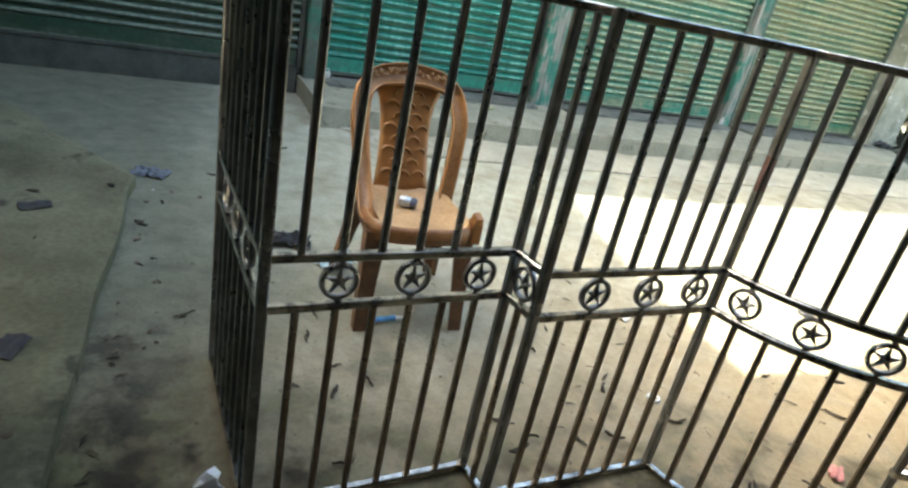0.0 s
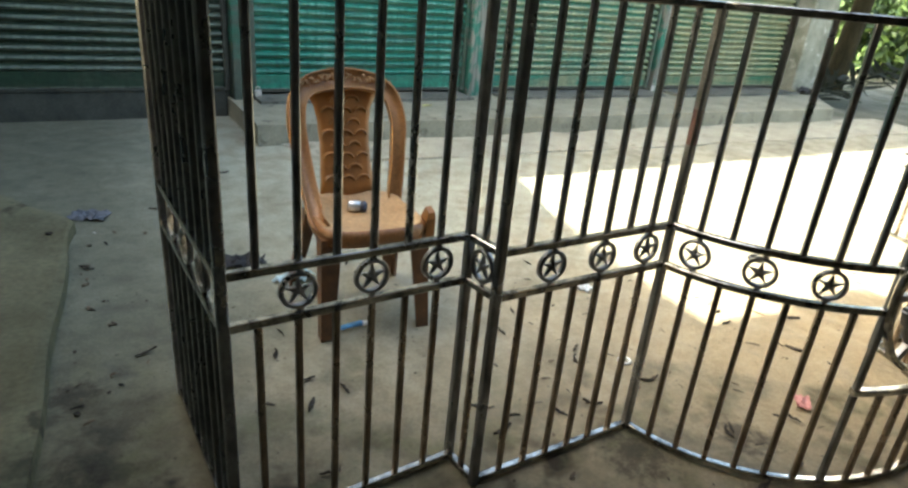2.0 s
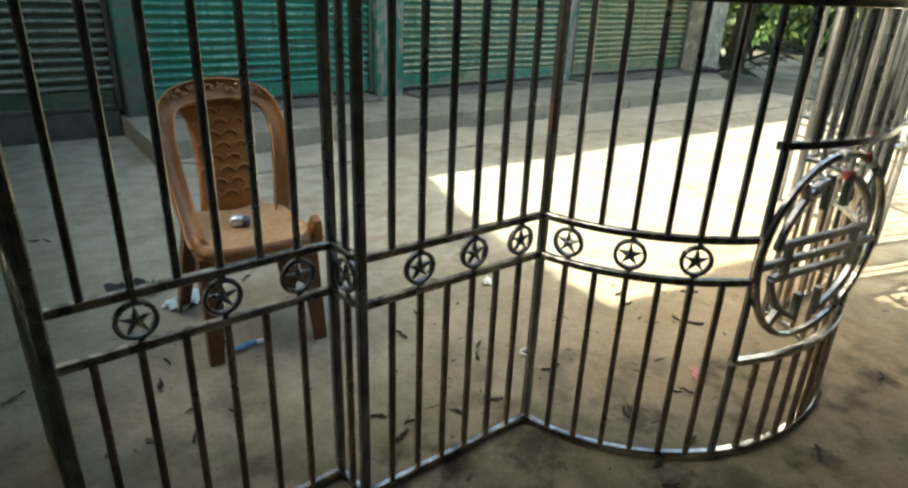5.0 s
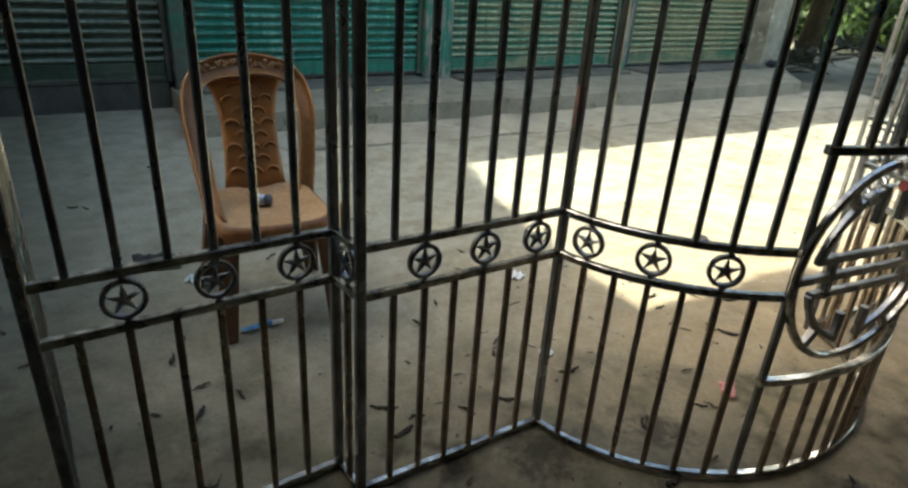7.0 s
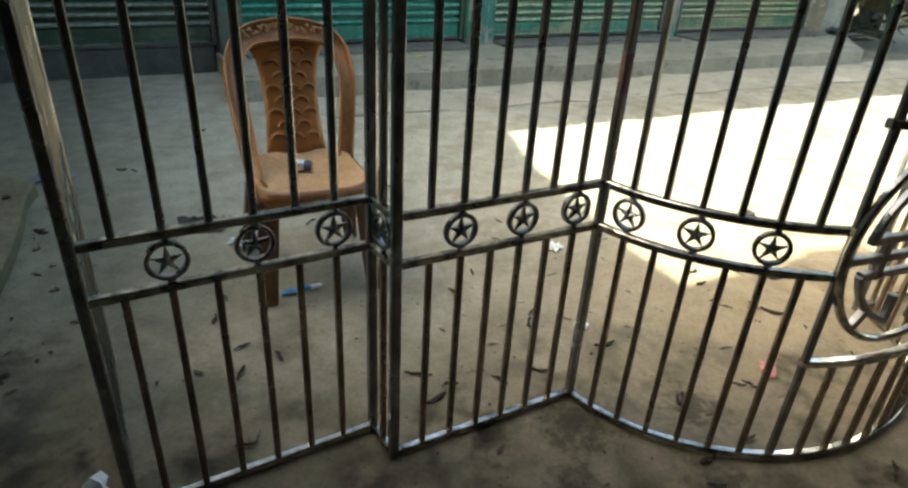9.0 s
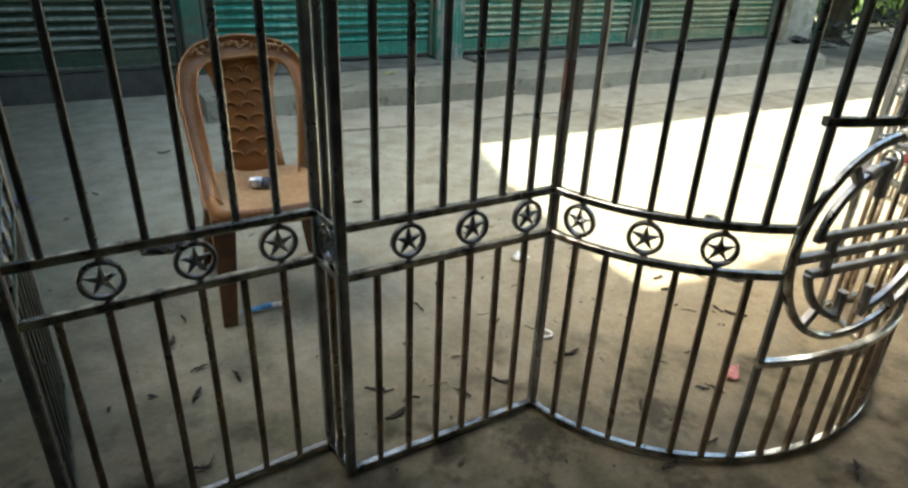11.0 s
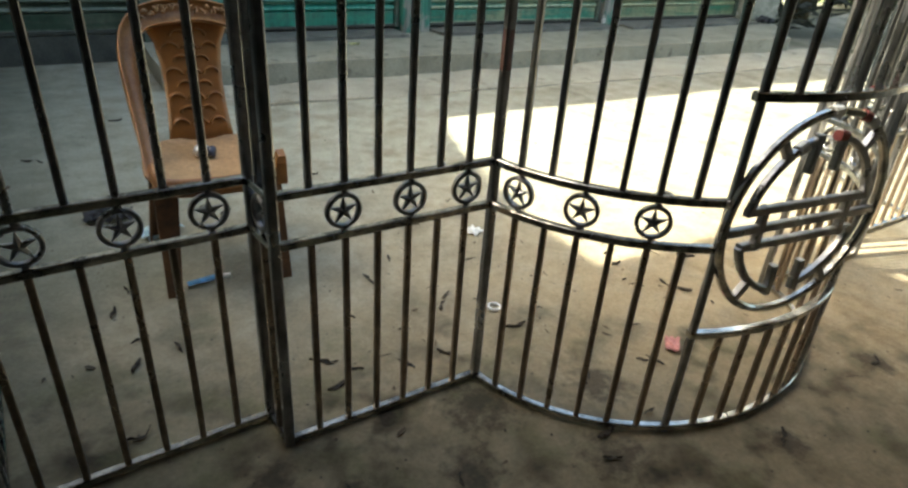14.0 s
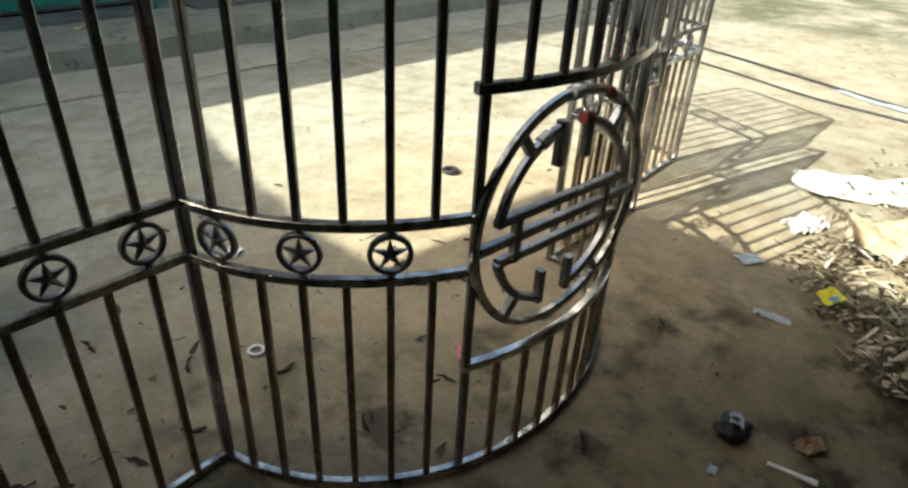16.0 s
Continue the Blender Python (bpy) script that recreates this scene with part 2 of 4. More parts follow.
def island_material(name, stops, rough=0.85):
    m, n, l, b = material(name, rough, 0, 0.3)
    g = n.new("ShaderNodeNewGeometry")
    col = ramp(n, l, g.outputs["Random Per Island"], stops)
    grain = noise_tex(n, l, g.outputs["Position"], 90.0, 3)
    col = mix(n, l, 0.35, col, ramp(n, l, grain, [(0.3, grey(0.2)), (0.7, grey(0.85))]), "OVERLAY")
    l.new(col, b.inputs["Base Color"])
    return m


def leaf_material(name, dark, light):
    m, n, l, b = material(name, 0.55, 0, 0.4)
    g = n.new("ShaderNodeNewGeometry")
    l.new(ramp(n, l, g.outputs["Random Per Island"], [(0.0, dark), (1.0, light)]), b.inputs["Base Color"])
    b.inputs["Transmission Weight"].default_value = 0.0
    return m


GROUND = ground_material()
STEEL = steel_material()
# lower bars: warmer tint and wider rust; west side panel: darker tint
STEEL_LOW = steel_material("warm_mill_steel", (1.0, 0.80, 0.60), 0.46)
STEEL_DARK = steel_material("dark_mill_steel", (0.46, 0.49, 0.47), 0.74)
BARE = bright_steel_material()
CONCRETE = worn("platform_cement", (0.18, 0.175, 0.13), (0.29, 0.28, 0.215), 0.9, 3.0, 80, 0.005, spot=(0.13, 0.12, 0.09))
SLAB = worn("mossy_slab_cement", (0.070, 0.067, 0.036), (0.172, 0.163, 0.098), 0.9, 2.1, 45, 0.007, spot=(0.05, 0.046, 0.026))
PLASTER = worn("grey_plaster", (0.18, 0.18, 0.155), (0.30, 0.30, 0.26), 0.85, 3.5, 60, 0.003, spot=(0.16, 0.17, 0.14))
# reflector colour for the unseen header
BOUNCE_WHITE = worn("bounce_white", (0.50, 0.50, 0.46), (0.70, 0.69, 0.65), 0.85, 3.0, 50, 0.003)
ENDPLASTER = worn("stained_pale_plaster", (0.13, 0.135, 0.10), (0.31, 0.31, 0.25), 0.85, 3.0, 60, 0.004, spot=(0.44, 0.43, 0.37))
DARKWALL = worn("dark_cement", (0.028, 0.03, 0.024), (0.066, 0.068, 0.054), 0.9, 5.0, 60)
TEAL = shutter_material("teal_shutter_paint", (0.009, 0.205, 0.14), (0.08, 0.20, 0.155), 0.40, crest=0.55)
TEAL_WORN = shutter_material("worn_teal_shutter_paint", (0.014, 0.19, 0.125), (0.20, 0.215, 0.125), 0.47, crest=0.47)
BEIGE_WORN = shutter_material("flaking_green_shutter_paint", (0.016, 0.14, 0.075), (0.20, 0.205, 0.11), 0.50, crest=0.45)
GREY_SHUT = shutter_material("grey_green_shutter_paint", (0.020, 0.050, 0.028), (0.060, 0.078, 0.052), 0.46, crest=0.46)
TEAL_PILLAR = pillar_material()
LEDGE = worn("oily_dark_cement", (0.075, 0.078, 0.066), (0.155, 0.155, 0.13), 0.85, 3.5, 60, 0.004, spot=(0.05, 0.05, 0.042))
APRON = worn("grey_yard_cement", (0.25, 0.235, 0.18), (0.37, 0.35, 0.275), 0.9, 2.2, 75, 0.006, spot=(0.20, 0.185, 0.14))
GREEN_POST = shutter_material("green_channel_paint", (0.012, 0.12, 0.08), (0.06, 0.07, 0.055), 0.55)
PLASTIC = plain("brown_moulded_plastic", (0.265, 0.112, 0.031), 0.36, 0, 0.30, 9.0)
# one moulded plastic: leg and rim colours darkened for shade, legs also grimy
LEGPL = worn("grimy_shaded_plastic", (0.055, 0.026, 0.012), (0.15, 0.066, 0.024), 0.5, 9.0, 60, 0.001)
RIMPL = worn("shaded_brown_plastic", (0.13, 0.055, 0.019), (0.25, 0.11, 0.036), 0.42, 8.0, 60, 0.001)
FRAMEPL = worn("mottled_tan_plastic", (0.225, 0.095, 0.028), (0.36, 0.19, 0.075), 0.4, 6.0, 70, 0.0008)
# seat top: dust, with light from above put into the colour
SEATPL = worn("dusty_lit_plastic", (0.31, 0.18, 0.08), (0.42, 0.27, 0.14), 0.5, 7.0, 60, 0.001)
ROOFING = plain("rusty_roof_sheet", (0.22, 0.17, 0.13), 0.6, 0.3)
BRASS = plain("dull_padlock_metal", (0.50, 0.49, 0.46), 0.45, 0.5)
WHITE = plain("dirty_white_plastic", (0.75, 0.75, 0.72), 0.5, 0, 0.12, 30)
BLACK = plain("black_rubber", (0.02, 0.02, 0.022), 0.5, 0, 0.3)
BARK = worn("brown_bark", (0.018, 0.015, 0.008), (0.05, 0.04, 0.02), 0.9, 9.0, 60, 0.01, stretch=(1, 1, 0.3))
BARK.node_tree.nodes["Principled BSDF"].inputs["Specular IOR Level"].default_value = 0.1
LEAVES = leaf_material("green_leaves", (0.012, 0.034, 0.008), (0.085, 0.14, 0.03))
DRYLEAF = leaf_material("dry_palm_leaf", (0.008, 0.011, 0.008), (0.03, 0.032, 0.02))
DRYLEAF.node_tree.nodes["Principled BSDF"].inputs["Specular IOR Level"].default_value = 0.08
FLECKS = island_material("dark_leaf_scraps", [(0.0, (0.018, 0.014, 0.01)), (0.6, (0.05, 0.038, 0.025)), (0.93, (0.14, 0.10, 0.06)), (0.96, (0.5, 0.48, 0.42))])
LITTER = island_material("straw_and_rubbish", [(0.0, (0.02, 0.016, 0.01)), (0.25, (0.10, 0.078, 0.045)), (0.48, (0.22, 0.175, 0.105)), (0.74, (0.38, 0.32, 0.21)), (0.93, (0.5, 0.45, 0.34)), (1.0, (0.6, 0.58, 0.53))])


# ---- building helpers ----
def thing(name, label, category, group="", m=None):
    e = new(name)
    e.empty_display_size = 0.1
    if m is not None:
        e.matrix_world = m
    return tagged(e, label, category, group)


def mesh_of(name, bm, mat, smooth=False):
    bmesh.ops.recalc_face_normals(bm, faces=bm.faces)
    me = bpy.data.meshes.new(name)
    bm.to_mesh(me)
    bm.free()
    for mt in mat if isinstance(mat, (list, tuple)) else [mat]:
        me.materials.append(mt)
    if smooth:
        for p in me.polygons:
            p.use_smooth = True
    return me


def put(name, me, parent=None, m=None, label=""):
    ob = new(name, me)
    if parent is not None:
        ob.parent = parent
    if m is not None:
        ob.matrix_basis = m
    return tagged(ob, label)


def part(name, bm, mat, parent=None, label="", m=None, smooth=False):
    return put(name, mesh_of(name, bm, mat, smooth), parent, m, label)


def box(x0, x1, y0, y1, z0, z1, bev=0.0):
    bm = bmesh.new()
    bmesh.ops.create_cube(bm, size=1)
    bmesh.ops.transform(bm, verts=bm.verts, matrix=Matrix.Translation(((x0 + x1) / 2, (y0 + y1) / 2, (z0 + z1) / 2)) @ Matrix.Diagonal((x1 - x0, y1 - y0, z1 - z0, 1)))
    if bev:
        bmesh.ops.bevel(bm, geom=list(bm.edges), offset=bev, segments=1, profile=0.5, affect="EDGES")
    return bm


def loft(rings, closed=False, caps=True, bm=None):
    """Skin through rings of equal count."""
    bm = bm or bmesh.new()
    vs = [[bm.verts.new(p) for p in r] for r in rings]
    k = len(vs[0])
    pairs = list(zip(vs, vs[1:])) + ([(vs[-1], vs[0])] if closed else [])
    for a, b in pairs:
        for i in range(k):
            bm.faces.new((a[i], a[(i + 1) % k], b[(i + 1) % k], b[i]))
    if caps and not closed:
        bm.faces.new(vs[0][::-1])
        bm.faces.new(vs[-1])
    return bm


def section(w, d, c):
    """Chamfered rectangle, w by d."""
    a, b = w / 2, d / 2
    return [(-a + c, -b), (a - c, -b), (a, -b + c), (a, b - c), (a - c, b), (-a + c, b), (-a, b - c), (-a, -b + c)]


def sweep(path, sec, up=None, closed=False, scale=None, bm=None):
    """Sweep a section (list of side, up pairs) along a path."""
    rings, n = [], len(path)
    path = [Vector(p) for p in path]
    for i, p in enumerate(path):
        a = path[(i - 1) % n] if closed or i else p
        b = path[(i + 1) % n] if closed or i < n - 1 else p
        t = (b - a).normalized()
        u = Vector(up if up is not None else (0, 0, 1))
        s = t.cross(u)
        s = s.normalized() if s.length > 1e-4 else Vector((1, 0, 0))
        w = s.cross(t).normalized()
        k = scale[i] if scale else (1, 1)
        rings.append([p + s * x * k[0] + w * y * k[1] for x, y in sec])
    return loft(rings, closed, bm=bm)


def circle_section(r, n=8):
    return [(r * math.cos(2 * math.pi * i / n), r * math.sin(2 * math.pi * i / n)) for i in range(n)]


def catmull(pts, k=6):
    pts = [Vector(p) for p in pts]
    out = []
    for i in range(len(pts) - 1):
        p0, p1, p2, p3 = pts[max(i - 1, 0)], pts[i], pts[i + 1], pts[min(i + 2, len(pts) - 1)]
        for j in range(k):
            t = j / k
            out.append(0.5 * (2 * p1 + (p2 - p0) * t + (2 * p0 - 5 * p1 + 4 * p2 - p3) * t * t + (3 * p1 - p0 - 3 * p2 + p3) * t ** 3))
    return out + [pts[-1]]


def blob(rx, ry, rz, rough=0.25, seed=0, sub=2):
    bm = bmesh.new()
    bmesh.ops.create_icosphere(bm, subdivisions=sub, radius=1)
    for v in bm.verts:
        k = 1 + rough * noise.noise(v.co * 1.7 + Vector((seed * 7.3, seed, 0)))
        v.co = Vector((v.co.x * rx * k, v.co.y * ry * k, max(-0.9, v.co.z) * rz * k))
    return bm


def solid(ob, label, category, kind="structure"):
    return tagged(ob, label, category, kind=kind)


# ---- ground ----
def ground():
    def axis(lo, hi, step, far):
        inner = list(np.arange(lo, hi + 1e-6, step))
        return [-far, -far / 3, lo - 25, lo - 8, lo - 3] + inner + [hi + 3, hi + 8, hi + 25, far / 3, far]

    xs, ys = axis(-4, 9, 0.09, 600.0), axis(-2.5, 4.9, 0.09, 600.0)
    verts, faces = [], []
    for y in ys:
        for x in xs:
            near = -4 < x < 9 and -2.5 < y < 4.9
            z = 0.007 * noise.noise(Vector((x * 1.6, y * 1.6, 0))) + 0.003 * noise.noise(Vector((x * 6, y * 6, 3))) - 0.004 if near else -0.004
            verts.append((x, y, z))
    w = len(xs)
    for j in range(len(ys) - 1):
        for i in range(w - 1):
            faces.append((j * w + i, j * w + i + 1, (j + 1) * w + i + 1, (j + 1) * w + i))
    me = bpy.data.meshes.new("ground")
    me.from_pydata(verts, [], faces)
    me.materials.append(GROUND)
    for p in me.polygons:
        p.use_smooth = True
    return solid(new("ground", me), "trodden brown earth and grey cement yard", "ground")


ground()


def rough_block(name, corners, z0, z1, mat, label, category, cell=0.12, amp=0.012, seed=0):
    """A cast block with uneven, chipped edges."""
    a, b, c, d = [Vector((*p, 0)) for p in corners]
    nx, ny = max(2, int((b - a).length / cell)), max(2, int((d - a).length / cell))
    bm = bmesh.new()
    top = [[None] * (nx + 1) for _ in range(ny + 1)]
    for j in range(ny + 1):
        for i in range(nx + 1):
            x, y, _ = a.lerp(b, i / nx).lerp(d.lerp(c, i / nx), j / ny)
            edge = i in (0, nx) or j in (0, ny)
            off = Vector((noise.noise(Vector((x * 3, y * 3, seed))), noise.noise(Vector((x * 3, y * 3, seed + 9))), noise.noise(Vector((x * 2, y * 2, seed + 4)))))
            top[j][i] = bm.verts.new((x + amp * off.x * edge, y + amp * off.y * edge, z1 + 0.5 * amp * off.z - (0.006 if edge else 0)))
    for j in range(ny):
        for i in range(nx):
            bm.faces.new((top[j][i], top[j][i + 1], top[j + 1][i + 1], top[j + 1][i]))
    rim = [top[0][i] for i in range(nx + 1)] + [top[j][nx] for j in range(1, ny + 1)] + [top[ny][i] for i in range(nx - 1, -1, -1)] + [top[j][0] for j in range(ny - 1, 0, -1)]
    low = [bm.verts.new((v.co.x, v.co.y, z0)) for v in rim]
    for i in range(len(rim)):
        k = (i + 1) % len(rim)
        bm.faces.new((rim[k], rim[i], low[i], low[k]))
    return solid(part(name, bm, mat), label, category)


rough_block("platform", [(-1.11, 4.02), (6.74, 3.71), (8.6, 5.30), (-1.08, 5.30)], -0.05, 0.178, CONCRETE, "low grey cement platform before the shops, worn edge", "platform")
rough_block("apron", [(-0.55, 3.385), (7.6, 2.86), (7.9, 3.72), (-0.95, 4.03)], -0.05, 0.014, APRON, "thin grey cement apron along the platform, broken edge", "apron", 0.09, 0.05, seed=6)
rough_block("slab", [(-7.0, -1.6), (-2.79, -1.6), (-2.445, 2.54), (-3.5, 4.3)], -0.05, 0.062, SLAB, "raised greenish cement slab with dirty edge", "slab", 0.075, 0.032, seed=3)


# ---- shop row ----
def shop_row():
    solid(part("wall_north", box(-9.0, 8.4, 5.26, 5.46, 0.0, 4.02), PLASTER), "plastered shop wall behind the shutters", "wall")
    # unseen roof: eave set by the shade edge, east end stretched over the trunk
    solid(part("roof", loft([[(x, y, z) for x, y in ((-9.2, 4.545), (10.2, 3.535), (10.2, 9.0), (-9.2, 9.0))] for z in (4.06, 4.16)]), ROOFING), "unseen overhanging roof sheet of the shop row", "roof")
    # unseen header, made white so the steel rails mirror something bright
    solid(part("bounce_header", box(-9.0, 8.3, 5.08, 5.256, 2.65, 4.055), BOUNCE_WHITE), "unseen white band above the shutters, added to brighten rail reflections", "wall")
    solid(part("sill", box(-9.0, -1.09, 5.185, 5.256, -0.02, 0.238, 0.01), DARKWALL), "dark damp cement sill under the shutter", "sill")
    solid(part("wall_side", box(8.2, 8.4, 5.47, 9.0, 0, 4.02), PLASTER), "plastered side wall of the shops", "wall")
    for x0, x1, y0, mat, label in [(-1.055, -0.885, 5.06, GREEN_POST, "dark grimy pillar with a trace of green paint"),
                                   (1.51, 1.85, 5.03, TEAL_PILLAR, "pillar of flaking teal paint and bare grey plaster"),
                                   (4.53, 4.70, 5.06, TEAL_PILLAR, "narrow pillar of flaking green and white paint"),
                                   (7.50, 8.15, 4.85, ENDPLASTER, "grey plaster end pillar of the shop row")]:
        z0 = -0.02 if x0 < -1 else 0.15
        solid(part("pillar", box(x0, x1, y0, 5.256, z0, 2.645, 0.012), mat), label, "pillar")
    for x0, x1, y0 in ((-0.87, 1.46, 4.80), (1.88, 4.50, 4.76), (4.73, 7.46, 4.68)):
        rough_block("threshold", [(x0, y0), (x1, y0), (x1, 5.25), (x0, 5.25)], 0.15, 0.212, LEDGE, "oily dark cement threshold under a shop shutter", "threshold", 0.1, 0.012, seed=x0)


shop_row()


def slat_mesh(width, pitch):
    """One convex shutter slat, with the curl of its hinge."""
    prof = []
    for a, d in ((0.0, 0.006), (0.03, -0.018), (0.14, -0.033), (0.30, -0.036), (0.46, -0.029), (0.60, -0.016), (0.70, 0.000), (0.74, 0.013), (1.0, 0.013)):
        prof.append((d, pitch * a))
    prof += [(0.018, pitch), (0.018, 0.0)]
    rings = [[(x, y, z) for y, z in prof] for x in (0.0, width)]
    return loft(rings)


def shutter(x0, x1, z0, mat, label, pitch=0.078, y=5.16, rail=0.17):
    e = thing("roller_shutter", label, "shutter", "shop shutters", Matrix.Translation((x0, y, z0)))
    w = x1 - x0
    me = mesh_of("slat", slat_mesh(w, pitch), mat)
    for i in range(int((2.65 - z0 - rail) / pitch)):
        put("slat", me, e, Matrix.Translation((0, 0, rail + i * pitch)))
    part("bottom_rail", box(0, w, -0.022, 0.012, 0.0, rail - 0.004, 0.006), mat, e, "flat dirty bottom rail")
    part("bottom_lip", box(0, w, -0.05, -0.023, 0.0, 0.03, 0.005), DARKWALL, e)
    for a in (-0.045, w + 0.003):
        part("guide_channel", box(a, a + 0.042, -0.06, 0.03, 0.0, 2.64 - z0, 0.005), GREEN_POST if mat is not GREY_SHUT else DARKWALL, e)
    return e


shutter(-4.9, -1.108, 0.240, GREY_SHUT, "closed grey-green ribbed roller shutter, dusty", y=5.222)
shutter(-0.83, 1.45, 0.232, TEAL, "closed bright teal ribbed roller shutter")
shutter(1.90, 4.44, 0.228, TEAL_WORN, "closed teal roller shutter with beige worn patches")
shutter(4.79, 7.41, 0.228, BEIGE_WORN, "closed green and beige flaking roller shutter")


def padlock(x, y, z):
    e = thing("padlock", "dull metal padlock hanging on a shutter hasp", "padlock", "shutter padlocks", Matrix.Translation((x, y, z)))
    part("lock_body", box(-0.034, 0.034, -0.014, 0.014, 0.0, 0.062, 0.007), BRASS, e)
    arc = [(0.018 * math.cos(a), 0, 0.075 + 0.02 * math.sin(a)) for a in np.linspace(0, math.pi, 9)]
    part("shackle", sweep([(0.018, 0, 0.05)] + arc + [(-0.018, 0, 0.05)], circle_section(0.0045, 6), (0, 1, 0)), BRASS, e)


for px, pz in ((-0.84, 0.205), (4.52, 0.205)):
    padlock(px, 5.035, pz)

# unseen roofs and walls, added to shade the yard and darken its near side
def sheet(corners, z0, z1):
    return loft([[(x, y, z) for x, y in corners] for z in (z0, z1)])


# edge bent so that its cast shade borders the sunlit patch
SHADE_EAVES = [(-3.77 + 0.12 * f + 0.40 * f * f + 0.045 * noise.noise(Vector((f * 15, 4.2, 0))), 1.66 + 2.27 * f) for f in [k / 16 for k in range(17)]]
solid(part("shade_roof_low", sheet([(-14, 0.4), (-3.80, 0.4)] + SHADE_EAVES + [(-3.25, 4.29), (-14, 4.29)], 3.17, 3.22), ROOFING), "unseen low roof sheet added to shade the yard", "roof")
solid(part("shade_roof_high", sheet([(-14, -9), (-3.45, -9), (-3.45, 1.93), (-3.75, 1.99), (-4.1, 1.94), (-4.5, 2.0), (-14, 1.96)], 3.92, 3.97), ROOFING), "unseen high roof sheet added to shade the yard", "roof")
# added low sheet that blocks the sky over the near ground
solid(part("shade_roof_near", sheet([(-13.9, -3.9), (6.45, -3.9), (6.45, -0.45), (-1.30, -0.45), (-2.16, 0.54), (-2.6, 0.95), (-2.78, 1.5), (-13.9, 1.5)], 2.2, 2.25), ROOFING), "unseen rusty roof sheet added to darken the near ground", "roof")
# unseen dark walls: they block skylight and darken what the steel mirrors
solid(part("shade_wall_west", box(-3.4, -3.2, -3.69, 0.84, 0, 2.19), DARKWALL), "unseen dark cement wall added to dim the left side", "wall")
solid(part("shade_wall_left", box(-5.4, -5.2, 2.4, 4.99, 0, 2.94), DARKWALL), "unseen dark cement wall added to stop bright reflections from the left", "wall")
solid(part("shade_wall_back", box(-14, 6.4, -3.9, -3.7, 0, 2.19), DARKWALL), "unseen dark cement wall added for dark reflections in the steel", "wall")
for px in (5.2,):
    solid(part("shade_roof_post", box(px, px + 0.1, -3.0, -2.9, -0.02, 2.199), PLASTER), "unseen plain post added under the shading roof", "post")


# ---- the welded grill ----
Z_BOT, Z_LOW, Z_UP, Z_TOP = 0.014, 0.625, 0.754, 1.372
P0, P1, P2, P3 = (-2.154, 0.232), (-1.508, 0.256), (-1.496, 0.129), (-0.872, 0.124)
Q3, Q2, Q1, Q0 = (0.592, 0.035), (1.282, -0.01), (1.285, 0.118), (2.07, 0.100)
A_END, B_END = (-2.18, 0.92), (2.40, 0.86)
BAR, POST, RAIL = 0.0168, 0.026, 0.021
grill = thing("iron_grill", "unpainted welded steel balcony grill with bowed middle and star medallions", "grill")


def bow_curve(k=240):
    pts = []
    for i in range(k + 1):
        t = -math.cos(math.pi * i / k)
        ell = math.sqrt(max(0, 1 - t * t))
        circ = (math.sqrt(0.760 ** 2 - (0.735 * t) ** 2) - 0.193) / 0.567
        shape = 0.42 * ell + 0.58 * circ
        end = P3[1] if t < 0 else Q3[1]
        pts.append(Vector((-0.140 + 0.732 * t, end - (end + 0.440) * shape, 0)))
    return pts


class Line:
    """A run of the grill on plan, addressed by length."""

    def __init__(self, pts):
        self.pts = [Vector((p[0], p[1], 0)) for p in pts]
        self.s = [0.0]
        for a, b in zip(self.pts, self.pts[1:]):
            self.s.append(self.s[-1] + (b - a).length)
        self.length = self.s[-1]

    def at(self, s):
        s = min(max(s, 0), self.length)
        for i in range(len(self.pts) - 1):
            if s <= self.s[i + 1] + 1e-9:
                f = (s - self.s[i]) / max(self.s[i + 1] - self.s[i], 1e-9)
                d = (self.pts[i + 1] - self.pts[i]).normalized()
                return self.pts[i].lerp(self.pts[i + 1], f), math.atan2(d.y, d.x)
        return self.pts[-1], 0.0

    def sub(self, a, b, step=0.04):
        k = max(1, int(math.ceil((b - a) / step))) if len(self.pts) > 2 else 1
        return [self.at(a + (b - a) * i / k)[0] for i in range(k + 1)]


def upright_mesh(name, w, z0, z1, mat=STEEL):
    sec = section(w, w, w * 0.17)
    return mesh_of(name, loft([[(x, y, z) for x, y in sec] for z in (z0, z1)]), mat)


BAR_UP = upright_mesh("bar", BAR, Z_UP + 0.008, Z_TOP - 0.008)
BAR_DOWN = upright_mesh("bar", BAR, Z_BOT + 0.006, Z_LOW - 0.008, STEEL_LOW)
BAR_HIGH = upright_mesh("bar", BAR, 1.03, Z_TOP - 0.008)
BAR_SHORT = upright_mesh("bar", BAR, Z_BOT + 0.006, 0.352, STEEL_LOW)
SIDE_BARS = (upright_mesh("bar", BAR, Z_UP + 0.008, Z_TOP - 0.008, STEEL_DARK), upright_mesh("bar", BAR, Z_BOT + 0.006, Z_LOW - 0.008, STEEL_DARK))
POST_ME = upright_mesh("post", POST, 0.0, Z_TOP + 0.004)
THIN_POST = upright_mesh("post", BAR * 1.15, 0.0, Z_TOP - 0.008)


